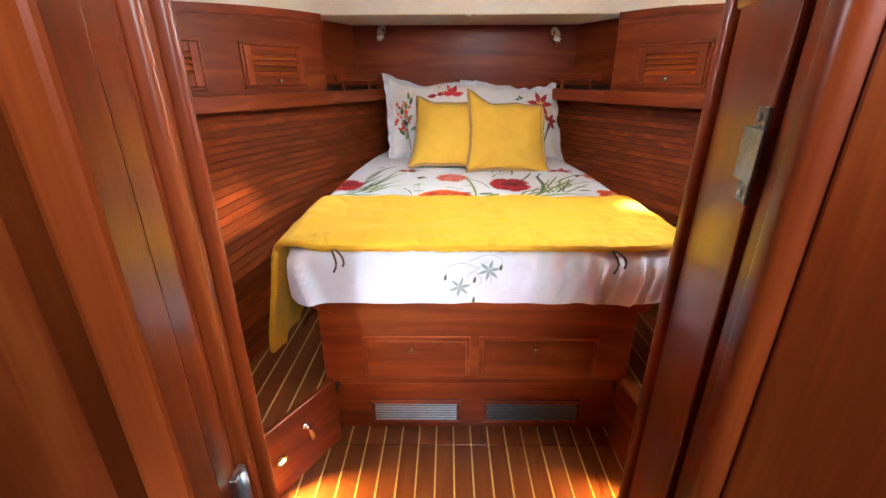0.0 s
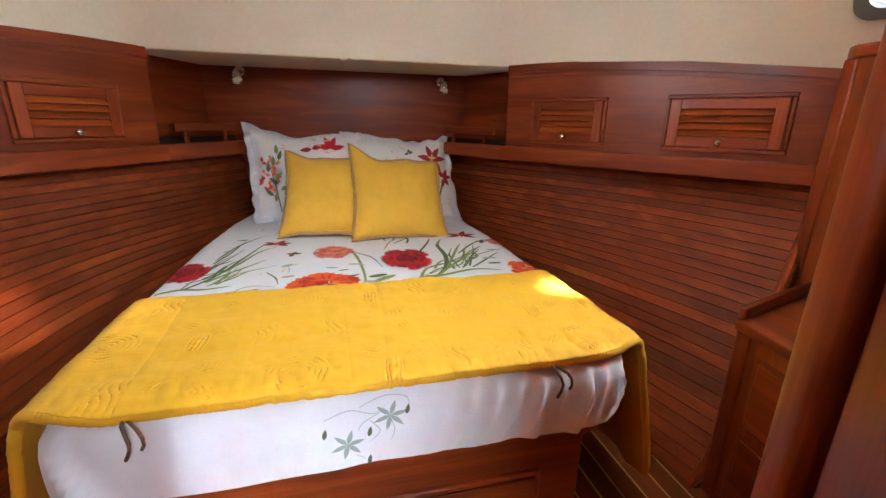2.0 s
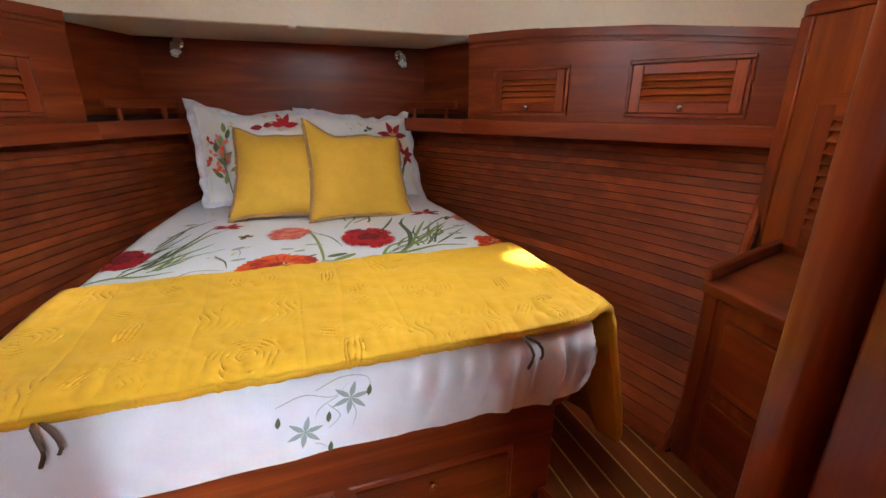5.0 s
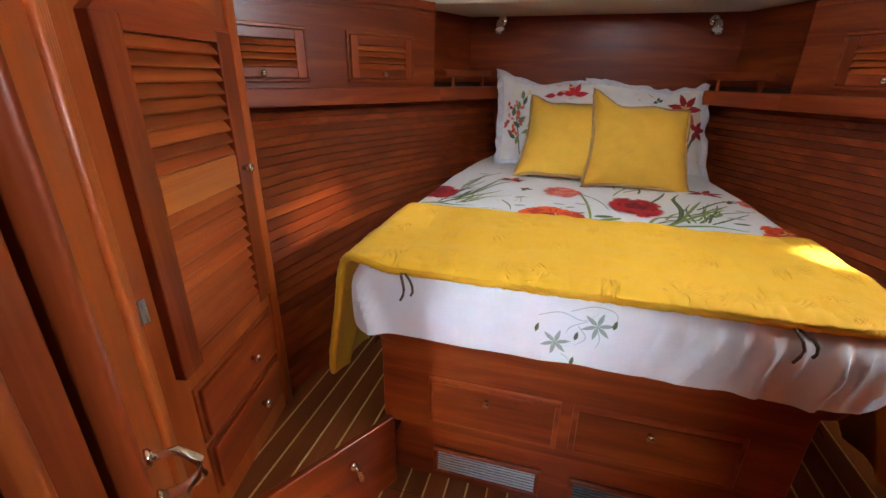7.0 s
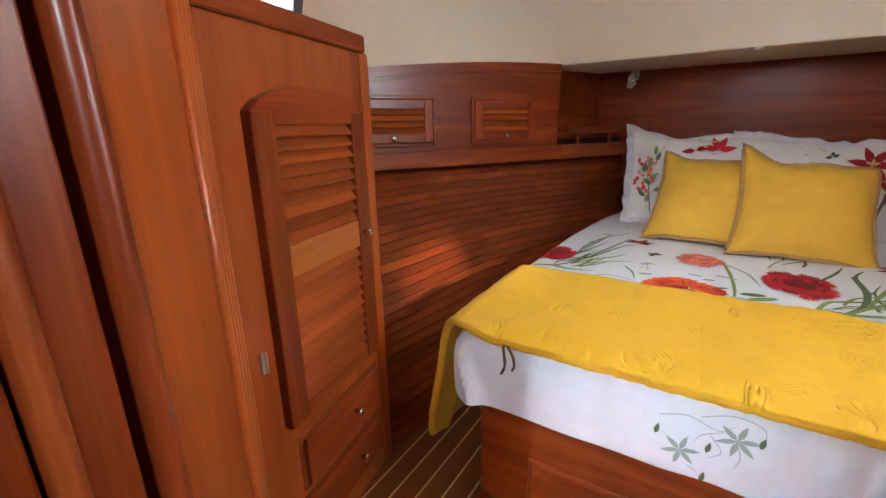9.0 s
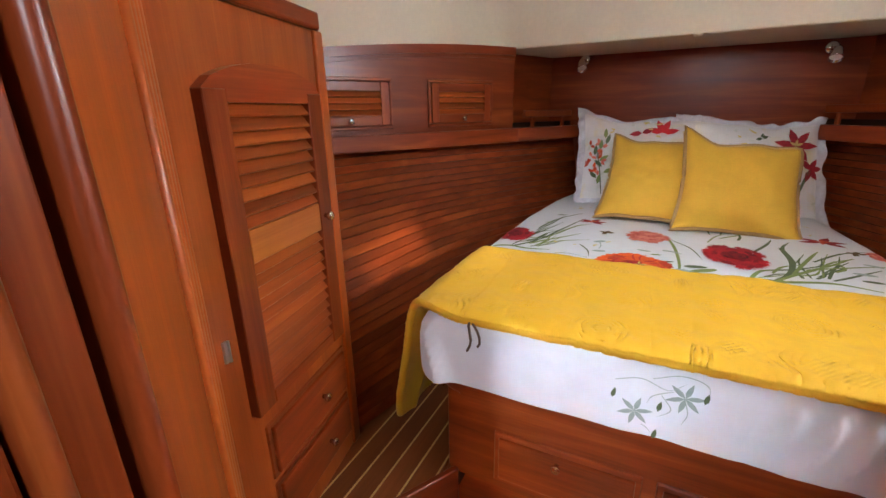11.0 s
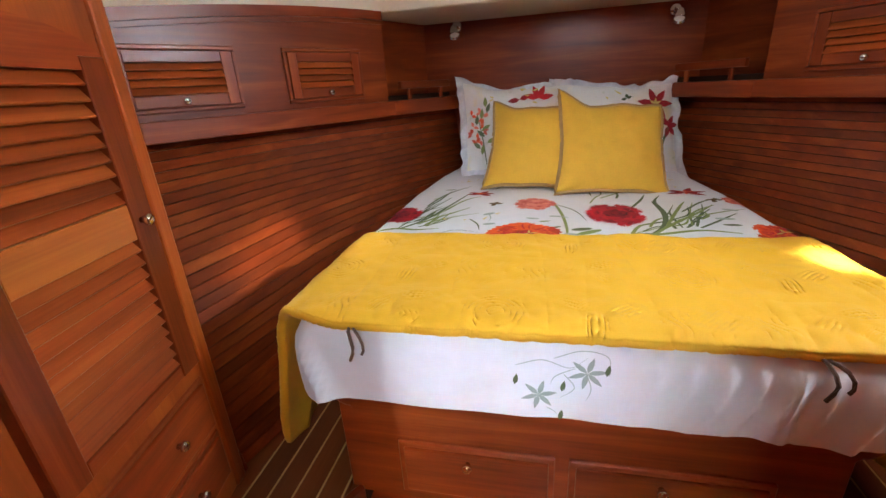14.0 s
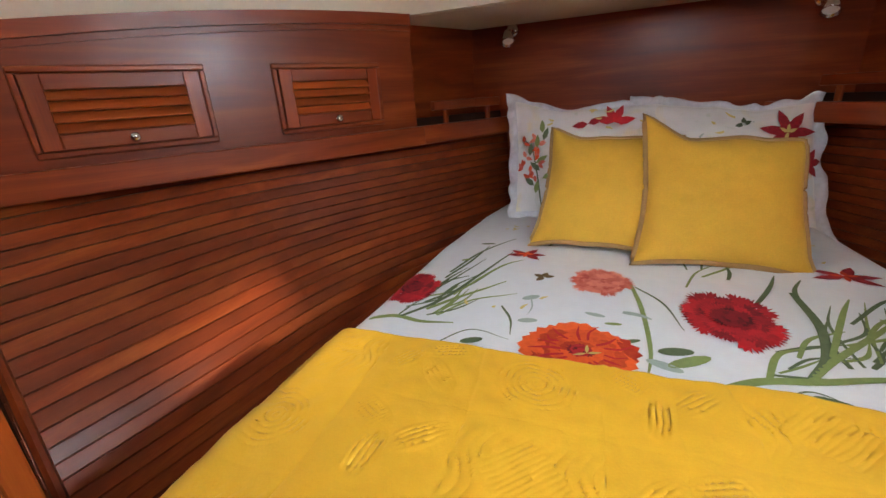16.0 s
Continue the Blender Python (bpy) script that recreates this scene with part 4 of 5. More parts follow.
def pillow_mesh(w, h, puff, flange, n=22, pinch=0.06, seed=0.0, ears=NO_EARS, dent=(0, 0, 1), border=9.0, sharp=3, frill=0.0):
    """A stuffed square: local x across, z up, y through it."""
    bm = bmesh.new()
    sides = []
    for s in (-1, 1):
        g = []
        for i in range(n + 1):
            row = []
            for j in range(n + 1):
                u, v = i / n * 2 - 1, j / n * 2 - 1
                edge = (1 - u ** 4) * (1 - v ** 4)
                f = flange
                uu, vv = min(1.0, abs(u) / (1 - f)), min(1.0, abs(v) / (1 - f))
                d = puff * max(0.0, (1 - uu ** 2.6)) ** 0.55 * max(0.0, (1 - vv ** 2.6)) ** 0.55
                d += 0.006 * noise.noise(Vector((u * 3 + seed, v * 3, s))) * edge + 0.003 * noise.noise(Vector((u * 8 + seed, v * 8, s))) * edge
                x, z = pillow_shape(u, v, w, h, pinch, ears, dent, sharp)
                rim = max(abs(u), abs(v)) ** 8 * frill
                x, z = x + rim * noise.noise(Vector((u * 5, v * 5, seed))), z + rim * noise.noise(Vector((u * 5, v * 5, seed + 9)))
                wave = 1.6 * rim * math.sin((u - v) * 9 + 3 * noise.noise(Vector((u * 3, v * 3, seed + 4))))
                yy = s * (d + 0.003)
                if i in (0, n) or j in (0, n):
                    yy = 0.004 * s
                row.append(bm.verts.new((x, yy + wave + 0.016 * noise.noise(Vector((u * 2.6 + seed, v * 2.6, 5))) * max(abs(u), abs(v)) ** 3, z)))
            g.append(row)
        sides.append(g)
        for i in range(n):
            for j in range(n):
                fc = bm.faces.new((g[i][j], g[i + 1][j], g[i + 1][j + 1], g[i][j + 1]))
                fc.material_index = 1 if max(abs((i + 0.5) / n * 2 - 1), abs((j + 0.5) / n * 2 - 1)) > border else 0
    a, b = sides
    rim = [(i, 0) for i in range(n)] + [(n, j) for j in range(n)] + [(i, n) for i in range(n, 0, -1)] + [(0, j) for j in range(n, 0, -1)]
    for p, q in zip(rim, rim[1:] + rim[:1]):
        bm.faces.new((a[p[0]][p[1]], a[q[0]][q[1]], b[q[0]][q[1]], b[p[0]][p[1]]))
    return bm


def leaning(centre, xdir, up):
    x = Vector(xdir).normalized()
    z = (Vector(up) - x * Vector(up).dot(x)).normalized()
    y = z.cross(x)
    return Matrix.Translation(centre) @ Matrix((x, y, z)).transposed().to_4x4()


def rim_line(w, h, pinch, ears, dent, seed, sharp, n=96):
    pts = []
    for i in range(n):
        a = i / n * 4
        k, f = int(a), a - int(a)
        u, v = [(-1 + 2 * f, -1), (1, -1 + 2 * f), (1 - 2 * f, 1), (-1, 1 - 2 * f)][k]
        x, z = pillow_shape(u, v, w, h, pinch, ears, dent, sharp)
        pts.append((x, 0.006 + 0.016 * noise.noise(Vector((u * 2.6 + seed, v * 2.6, 5))), z))
    return pts


def cushion(m, w, h, seed, ears, dent):
    t = thing("cushion", m, "square yellow linen cushion with taupe piping leaning on the pillows", "cushion", "yellow cushions")
    part("cover", pillow_mesh(w, h, 0.072, 0.03, 32, 0.05, seed, ears, dent, 9.0, 6), CUSHION, t, "", None, True)
    part("piping", tube(rim_line(w + 0.008, h + 0.008, 0.05, ears, dent, seed, 6), 0.0100, 6, True), TAUPE, t, "taupe corded edge", None, True)
    return t


cushion(leaning((0.211, 2.388, 0.972), (0.404, 0.017, -0.02), (-0.02, 0.2, 0.345)), 0.405, 0.378, 1.0, ((-0.014, -0.016), (0.024, -0.010), (-0.014, -0.016), (-0.012, 0.062)), (-0.46, 0.016, 0.22))
cushion(leaning((-0.095, 2.472, 0.978), (0.40, -0.03, -0.01), (0.014, 0.235, 0.347)), 0.40, 0.383, 4.0, ((-0.020, -0.014), (0.006, -0.006), (0.0, -0.01), (-0.006, 0.024)), (-0.4, 0.010, 0.4))


def sham(m, w, h, seed, ears, dent):
    t = thing("pillow", m, "white pillow in a flanged cover printed with red lilies", "pillow", "bed pillows")
    part("cover", pillow_mesh(w, h, 0.080, 0.12, 56, 0.055, seed, ears, dent, 0.88, 3, 0.012), (SHAM, LILAC), t, "", None, True)
    return t


sham_l = sham(leaning((-0.165, 2.835, 1.025), (1, 0.02, -0.02), (0.02, 0.14, 0.48)), 0.71, 0.50, 2.0, ((0.035, -0.01), (0.0, 0.0), (-0.04, -0.030), (-0.014, 0.030)), (-0.30, 0.046, 0.45))
sham_r = sham(leaning((0.286, 2.825, 0.996), (1, 0.0, -0.045), (-0.03, 0.14, 0.46)), 0.645, 0.485, 7.0, ((0.0, 0.0), (0.055, -0.020), (-0.045, 0.012), (-0.01, 0.016)), (0.30, 0.022, 0.35))


# ---- doorway ----
TURN_PORT = 10.0


def jamb(side):
    left = side == "port"
    x = JL[0] if left else JR[0]
    s = -1 if left else 1
    end = JL[1] if left else JR[1]
    m = pose(x, end, 0, 0, 0, TURN_PORT) @ pose(-x, -end, 0)
    t = thing("door_frame", m, "varnished cherry door lining with stop and moulded edge", "door frame", "", "structure")
    cuts = [("lining", -0.184, -0.134, 0.0, LACQUER, 0.006), ("lining", -0.132, -0.085, 0.006, LACQUER, 0.006), ("lining", -0.083, -0.066, 0.012, LACQUER, 0.003),
            ("nosing", -0.064, -0.050, -0.002, WOOD_Z, 0.006), ("panel", -0.049, -0.023, 0.006, LACQUER, 0.002), ("nosing", -0.015, 0.0, -0.006, WOOD_Z, 0.007)]
    for name, a, b, d, mat, bev in cuts:
        x0, x1 = sorted((x + s * d, x + s * 0.034))
        part(name, box(x0, x1, end + a, end + b, 0.0, 1.86 if b > -0.02 else 1.615, bev, 3 if name == "nosing" else 2), mat, t, "", None, name == "nosing")
    return t


jamb("port")
# the starboard lining runs at a slant
LINING = pose(JR[0], JR[1], 0, 0, 0, -16.7)


def slanted_lining():
    t = thing("door_frame", LINING, "varnished cherry door lining with rounded nosing, stop and moulded edge", "door frame", "", "structure")
    for name, a, b, d, bev, seg in (("nosing", -0.036, 0.0, -0.008, 0.012, 4), ("lining", -0.193, -0.042, 0.003, 0.003, 2), ("door_stop", -0.240, -0.199, -0.004, 0.004, 2),
                                    ("lining", -0.290, -0.245, 0.002, 0.004, 2), ("nosing", -0.338, -0.295, -0.012, 0.015, 4)):
        part(name, box(d, 0.034, a, b, 0.0, 1.96, bev, seg), LACQUER if name == "lining" else WOOD_Z, t, "", None, seg > 3)
    part("casing", box(-0.004, 0.026, -0.42, 0.0, 0.0, 1.96, 0.004, 2), WOOD_Z, t, "", pose(0.010, -0.338, 0, 0, 0, 38))
    part("backing", box(0.030, 0.044, -0.330, -0.004, 0.0, 1.955), SHADOW_GAP, t)
    return t


slanted_lining()


# ---- printed flowers on the bed linen ----
def print_ink(name, dark, light):
    """Cloth ink whose tone differs from petal to petal."""
    m, t, n, l, b = nodes_of(name)
    g = n.new("ShaderNodeNewGeometry")
    tc = n.new("ShaderNodeTexCoord")
    a = n.new("ShaderNodeTexNoise")
    a.inputs["Scale"].default_value, a.inputs["Detail"].default_value = 90, 4
    l.new(tc.outputs["Object"], a.inputs["Vector"])
    s = n.new("ShaderNodeMath")
    s.operation = "MULTIPLY_ADD"
    s.inputs[1].default_value = 0.6
    l.new(g.outputs["Random Per Island"], s.inputs[0])
    h = n.new("ShaderNodeMath")
    h.operation = "MULTIPLY"
    h.inputs[1].default_value = 0.45
    l.new(a.outputs["Fac"], h.inputs[0])
    l.new(h.outputs[0], s.inputs[2])
    r = ramp(n, [(0.1, dark), (0.9, light)])
    l.new(s.outputs[0], r.inputs[0])
    l.new(r.outputs[0], b.inputs["Base Color"])
    b.inputs["Roughness"].default_value = 0.85
    return m


INK_RED = print_ink("ink_crimson", (0.09, 0.001, 0.008), (0.62, 0.016, 0.030))
INK_WINE = print_ink("ink_wine", (0.05, 0.001, 0.005), (0.28, 0.006, 0.016))
INK_ORANGE = print_ink("ink_orange", (0.36, 0.008, 0.004), (0.90, 0.13, 0.022))
INK_PINK = print_ink("ink_coral", (0.50, 0.030, 0.028), (0.88, 0.30, 0.22))
INK_GREEN = print_ink("ink_leaf_green", (0.06, 0.11, 0.03), (0.26, 0.33, 0.11))
INK_DARK = print_ink("ink_dark_green", (0.02, 0.04, 0.022), (0.12, 0.16, 0.08))
INK_BLUE = print_ink("ink_grey_blue", (0.22, 0.30, 0.30), (0.42, 0.50, 0.48))
INK_BROWN = print_ink("ink_brown", (0.06, 0.035, 0.012), (0.22, 0.13, 0.04))
INK_YELLOW = print_ink("ink_straw", (0.50, 0.36, 0.09), (0.75, 0.62, 0.25))
INK_PALE = print_ink("ink_pale_green", (0.24, 0.31, 0.29), (0.50, 0.56, 0.56))


def on_duvet(x, y, lift):
    hw = half_width(y)
    over = max(0.0, min(0.045, abs(x) - (hw - 0.045)))
    z = duvet_z(x, y) - 0.045 * (1 - math.sqrt(max(0.0, 1 - (over / 0.046) ** 2)))
    return Vector((max(-hw - 0.003, min(hw + 0.003, x)), y, z + 0.0022 + lift))


def on_foot(x, z, lift):
    return Vector((x, 1.17 - side_fold(x, 1.17, z) - 0.0025 - lift, z))


def polygon(bm, surf, pts, lift):
    cx, cy = sum(p[0] for p in pts) / len(pts), sum(p[1] for p in pts) / len(pts)
    c = bm.verts.new(surf(cx, cy, lift))
    ring = [bm.verts.new(surf(x, y, lift)) for x, y in pts]
    for i in range(len(ring)):
        bm.faces.new((c, ring[i], ring[(i + 1) % len(ring)]))


def frilled(bm, surf, cx, cy, rx, ry, rng, rows=4, petals=13, teeth=4, rag=0.22, lift=0.0):
    """A full flower: rings of petals with ragged outer edges."""
    polygon(bm, surf, [(cx + rx * 0.78 * math.cos(2 * math.pi * i / 20), cy + ry * 0.78 * math.sin(2 * math.pi * i / 20)) for i in range(20)], lift - 0.0004)
    for r in range(rows):
        ro, ri = 1 - r * 0.8 / rows, max(0.0, 0.72 - r * 0.9 / rows)
        cnt = max(5, petals - 2 * r)
        ph = rng.random() * 6
        for k in range(cnt):
            a0 = ph + 2 * math.pi * k / cnt
            da = math.pi / cnt * 1.45
            far = ro * (1 + rng.uniform(-0.20, 0.10))
            pts = [(cx + rx * ri * math.cos(a0 - da * 0.5), cy + ry * ri * math.sin(a0 - da * 0.5))]
            for q in range(2 * teeth + 1):
                a = a0 - da + 2 * da * q / (2 * teeth)
                rr = far * (1 - (rag if q % 2 else 0) * rng.uniform(0.5, 1)) * (1 - 0.10 * ((q - teeth) / teeth) ** 2)
                pts.append((cx + rx * rr * math.cos(a), cy + ry * rr * math.sin(a)))
            pts.append((cx + rx * ri * math.cos(a0 + da * 0.5), cy + ry * ri * math.sin(a0 + da * 0.5)))
            polygon(bm, surf, pts, lift + 0.00018 * (r * cnt + k) / 3)


def pointed(bm, surf, cx, cy, length, width, angles, lift=0.0):
    """Narrow pointed petals or leaves about a centre."""
    for k, a in enumerate(angles):
        d, n = Vector((math.cos(a), math.sin(a))), Vector((-math.sin(a), math.cos(a)))
        pts = [Vector((cx, cy)) + d * (length * u) + n * (width * w * s) for s, us in ((1, (0.0, 0.3, 0.6, 0.85)), (-1, (0.85, 0.6, 0.3)))
               for u, w in ((u, math.sin(math.pi * u ** 0.8)) for u in us)]
        pts.insert(4, Vector((cx, cy)) + d * length)
        polygon(bm, surf, [tuple(p) for p in pts], lift)
    bmesh.ops.remove_doubles(bm, verts=bm.verts[:], dist=1e-5)


def stroke(bm, surf, pts, width, lift=0.0, taper=True):
    """A brushed stem or blade along a smooth line."""
    v = [Vector(p) for p in pts]
    if len(v) == 2:
        v.insert(1, (v[0] + v[1]) / 2 + Vector((-(v[1] - v[0]).y, (v[1] - v[0]).x)) * 0.08)
    line = []
    ext = [2 * v[0] - v[1]] + v + [2 * v[-1] - v[-2]]
    for i in range(1, len(ext) - 2):
        for k in range(6):
            t = k / 6
            p0, p1, p2, p3 = ext[i - 1:i + 3]
            line.append(0.5 * ((2 * p1) + (p2 - p0) * t + (2 * p0 - 5 * p1 + 4 * p2 - p3) * t * t + (3 * p1 - p0 - 3 * p2 + p3) * t ** 3))
    line.append(v[-1])
    rows = []
    for i, p in enumerate(line):
        d = (line[min(i + 1, len(line) - 1)] - line[max(i - 1, 0)]).normalized()
        n = Vector((-d.y, d.x)) * width / 2
        u = i / (len(line) - 1)
        f = (0.25 + 0.75 * math.sin(math.pi * min(1, u * 0.75 + 0.25))) if taper else 1.0
        rows.append([bm.verts.new(surf(*(p + n * f), lift)), bm.verts.new(surf(*(p - n * f), lift))])
    for a, b in zip(rows, rows[1:]):
        bm.faces.new((a[0], a[1], b[1], b[0]))


def printed(name, parent, mat, draw, label=""):
    bm = bmesh.new()
    draw(bm)
    return part(name, bm, mat, parent, label)


rng = random.Random(5)
for cx, cy, rx, ry, mat, rows, pet, rag, label in (
        (0.180, 1.995, 0.098, 0.135, INK_RED, 6, 17, 0.26, "large crimson carnation"),
        (-0.120, 1.775, 0.118, 0.110, INK_ORANGE, 4, 9, 0.10, "large orange poppy"),
        (-0.095, 2.125, 0.085, 0.095, INK_PINK, 5, 17, 0.50, "coral pink carnation"),
        (-0.585, 1.975, 0.075, 0.10, INK_RED, 6, 17, 0.26, "crimson carnation at the edge"),
        (0.590, 1.790, 0.062, 0.085, INK_ORANGE, 3, 9, 0.12, "orange poppy at the edge"),
        (0.610, 2.15, 0.04, 0.06, INK_PINK, 3, 13, 0.35, "coral pink carnation at the edge")):
    printed("printed_flower", duvet_ob, mat, lambda bm: frilled(bm, on_duvet, cx, cy, rx, ry, rng, rows, pet, 5 if rag > 0.2 else 4, rag, 0.0006), label)
for cx, cy, rx, ry in ((-0.120, 1.775, 0.118, 0.110), (0.590, 1.790, 0.055, 0.085)):
    for k in range(15):
        a = 2 * math.pi * k / 15 + rng.uniform(-0.15, 0.15)
        r0, r1 = rng.uniform(0.30, 0.45), rng.uniform(0.70, 0.93)
        p = [(cx + rx * r * math.cos(a + w), cy + ry * r * math.sin(a + w)) for r, w in ((r0, 0.0), ((r0 + r1) / 2, rng.uniform(-0.12, 0.12)), (r1, rng.uniform(-0.1, 0.1)))]
        printed("petal_fold", duvet_ob, INK_RED, lambda bm: stroke(bm, on_duvet, p, rng.uniform(0.004, 0.008), 0.0042))
    printed("flower_heart", duvet_ob, INK_RED, lambda bm: frilled(bm, on_duvet, cx, cy, rx * 0.24, ry * 0.24, rng, 2, 9, 3, 0.3, 0.0040))
    printed("stamen", duvet_ob, INK_YELLOW, lambda bm: pointed(bm, on_duvet, cx + rx * 0.1, cy - ry * 0.1, 0.030, 0.004, (0.3, 1.6, 3.6), 0.0062))
for cx, cy, r in ((0.180, 1.985, 0.045), (-0.585, 1.970, 0.034)):
    printed("flower_heart", duvet_ob, INK_WINE, lambda bm: frilled(bm, on_duvet, cx, cy, r, r * 1.2, rng, 2, 11, 4, 0.4, 0.0075))
for cx, cy, s in ((-0.325, 2.285, 1.0), (0.485, 2.28, 1.25)):
    printed("printed_lily", duvet_ob, INK_RED, lambda bm: pointed(bm, on_duvet, cx, cy, 0.062 * s, 0.014, (0.1, 1.1, 2.6, 3.4, 5.6), 0.0006), "small red lily")
    printed("lily_throat", duvet_ob, INK_ORANGE, lambda bm: pointed(bm, on_duvet, cx, cy, 0.028 * s, 0.007, (0.3, 1.5, 3.0, 4.6), 0.0018))
STEMS = [  # stem lines on the duvet, with their widths
    (((0.11, 1.715), (0.18, 1.76), (0.27, 1.79), (0.40, 1.83), (0.50, 1.80)), 0.020, INK_GREEN),
    (((0.26, 1.79), (0.32, 1.87), (0.44, 2.00), (0.52, 2.10)), 0.014, INK_GREEN),
    (((0.34, 2.16), (0.34, 2.00), (0.31, 1.88), (0.26, 1.80)), 0.018, INK_DARK),
    (((0.32, 1.88), (0.40, 2.06), (0.44, 2.14)), 0.012, INK_GREEN),
    (((0.19, 1.76), (0.23, 1.86), (0.28, 1.90)), 0.012, INK_GREEN),
    (((0.24, 2.06), (0.30, 2.18), (0.33, 2.26)), 0.011, INK_DARK),
    (((0.34, 2.10), (0.38, 2.24)), 0.011, INK_DARK),
    (((0.40, 2.02), (0.50, 2.14), (0.58, 2.20)), 0.009, INK_DARK),
    (((0.36, 1.93), (0.50, 2.00), (0.60, 2.04)), 0.009, INK_GREEN),
    (((-0.62, 1.79), (-0.56, 1.82), (-0.49, 1.81), (-0.41, 1.82)), 0.016, INK_GREEN),
    (((-0.55, 1.82), (-0.48, 1.93), (-0.42, 2.12), (-0.37, 2.30)), 0.012, INK_DARK),
    (((-0.50, 1.87), (-0.44, 1.95), (-0.34, 2.07)), 0.013, INK_GREEN),
    (((-0.52, 2.06), (-0.48, 2.20), (-0.46, 2.34)), 0.009, INK_DARK),
    (((-0.52, 2.10), (-0.47, 2.28), (-0.39, 2.44)), 0.009, INK_DARK),
    (((-0.46, 1.96), (-0.38, 2.17), (-0.32, 2.24)), 0.009, INK_GREEN),
    (((-0.56, 1.92), (-0.50, 2.04), (-0.44, 2.22)), 0.008, INK_DARK),
    (((-0.02, 2.13), (0.0, 2.00), (0.01, 1.82), (0.0, 1.72)), 0.011, INK_GREEN),
    (((-0.01, 2.11), (0.05, 2.03), (0.08, 1.91)), 0.006, INK_DARK),
    (((-0.04, 1.96), (0.02, 1.94)), 0.016, INK_BLUE),
    (((-0.255, 1.98), (-0.25, 1.90)), 0.004, INK_BLUE),
    (((-0.32, 1.93), (-0.27, 1.80)), 0.006, INK_DARK),
    (((-0.42, 1.72), (-0.36, 1.80), (-0.27, 1.78)), 0.004, INK_DARK),
    (((0.20, 1.72), (0.25, 1.755), (0.30, 1.73)), 0.004, INK_DARK)]
for line, width, mat in STEMS:
    printed("printed_stem", duvet_ob, mat, lambda bm: stroke(bm, on_duvet, line, width))
BUDS = [(-0.257, 1.988, 0.028, 0.018, INK_BLUE), (-0.245, 1.872, 0.027, 0.018, INK_BLUE), (-0.345, 1.755, 0.030, 0.019, INK_DARK), (-0.10, 1.935, 0.028, 0.013, INK_BLUE),
        (0.275, 1.735, 0.035, 0.014, INK_DARK), (-0.03, 1.835, 0.030, 0.012, INK_DARK), (0.075, 1.79, 0.055, 0.024, INK_GREEN), (0.055, 1.82, 0.040, 0.024, INK_DARK),
        (0.03, 1.765, 0.040, 0.020, INK_BLUE), (0.50, 1.93, 0.034, 0.018, INK_BLUE), (0.42, 1.74, 0.036, 0.017, INK_DARK), (0.55, 2.03, 0.030, 0.015, INK_BLUE),
        (0.50, 1.87, 0.030, 0.014, INK_DARK), (-0.06, 1.90, 0.022, 0.010, INK_GREEN), (-0.50, 2.20, 0.020, 0.010, INK_GREEN), (-0.47, 2.36, 0.030, 0.012, INK_DARK)]
for cx, cy, a, b, mat in BUDS:
    a, b = 0.85 * a, 0.6 * b
    ang = rng.uniform(-0.6, 0.6)
    printed("printed_bud", duvet_ob, mat, lambda bm: polygon(bm, on_duvet, [
        (cx + a * math.cos(q) * math.cos(ang) - b * math.sin(q) * math.sin(ang), cy + a * math.cos(q) * math.sin(ang) + b * math.sin(q) * math.cos(ang))
        for q in (2 * math.pi * i / 12 for i in range(12))], 0.0005))
for cx, cy, lean_a, cnt in ((-0.54, 1.88, 1.0, 13), (0.36, 1.90, 0.95, 12), (0.22, 1.80, 0.5, 5), (-0.30, 2.42, 1.2, 6), (0.14, 2.20, 1.1, 5)):
    for k in range(cnt):
        x0, y0 = cx + rng.uniform(-0.05, 0.08), cy + rng.uniform(-0.06, 0.10)
        a, length = lean_a + rng.uniform(-0.45, 0.45), rng.uniform(0.09, 0.22)
        x1, y1 = x0 + length * math.cos(a), y0 + length * math.sin(a) * 1.3
        if abs(x1) < half_width(y1) - 0.01:
            bend = rng.uniform(-0.02, 0.02)
            printed("printed_blade", duvet_ob, INK_DARK if k % 3 else INK_GREEN, lambda bm: stroke(bm, on_duvet, [(x0, y0), ((x0 + x1) / 2 - bend, (y0 + y1) / 2 + bend), (x1, y1)], rng.uniform(0.005, 0.012), -0.0004))
for cx, cy in ((-0.245, 2.12), (0.55, 2.16)):
    printed("printed_bee", duvet_ob, INK_BROWN, lambda bm: pointed(bm, on_duvet, cx, cy, 0.032, 0.010, (0.4, 1.4, 2.7, 4.2), 0.0006), "small brown bee motif")
for i in range(16):
    cx, cy = rng.choice([(-0.36, 1.93), (0.40, 2.33), (-0.40, 2.55), (0.45, 2.50), (-0.30, 1.97)])
    cx, cy = cx + rng.uniform(-0.07, 0.07), cy + rng.uniform(-0.05, 0.05)
    printed("printed_sprig", duvet_ob, INK_YELLOW, lambda bm: stroke(bm, on_duvet, [(cx, cy), (cx + rng.uniform(-0.03, 0.03), cy + rng.uniform(0.01, 0.03))], 0.008))

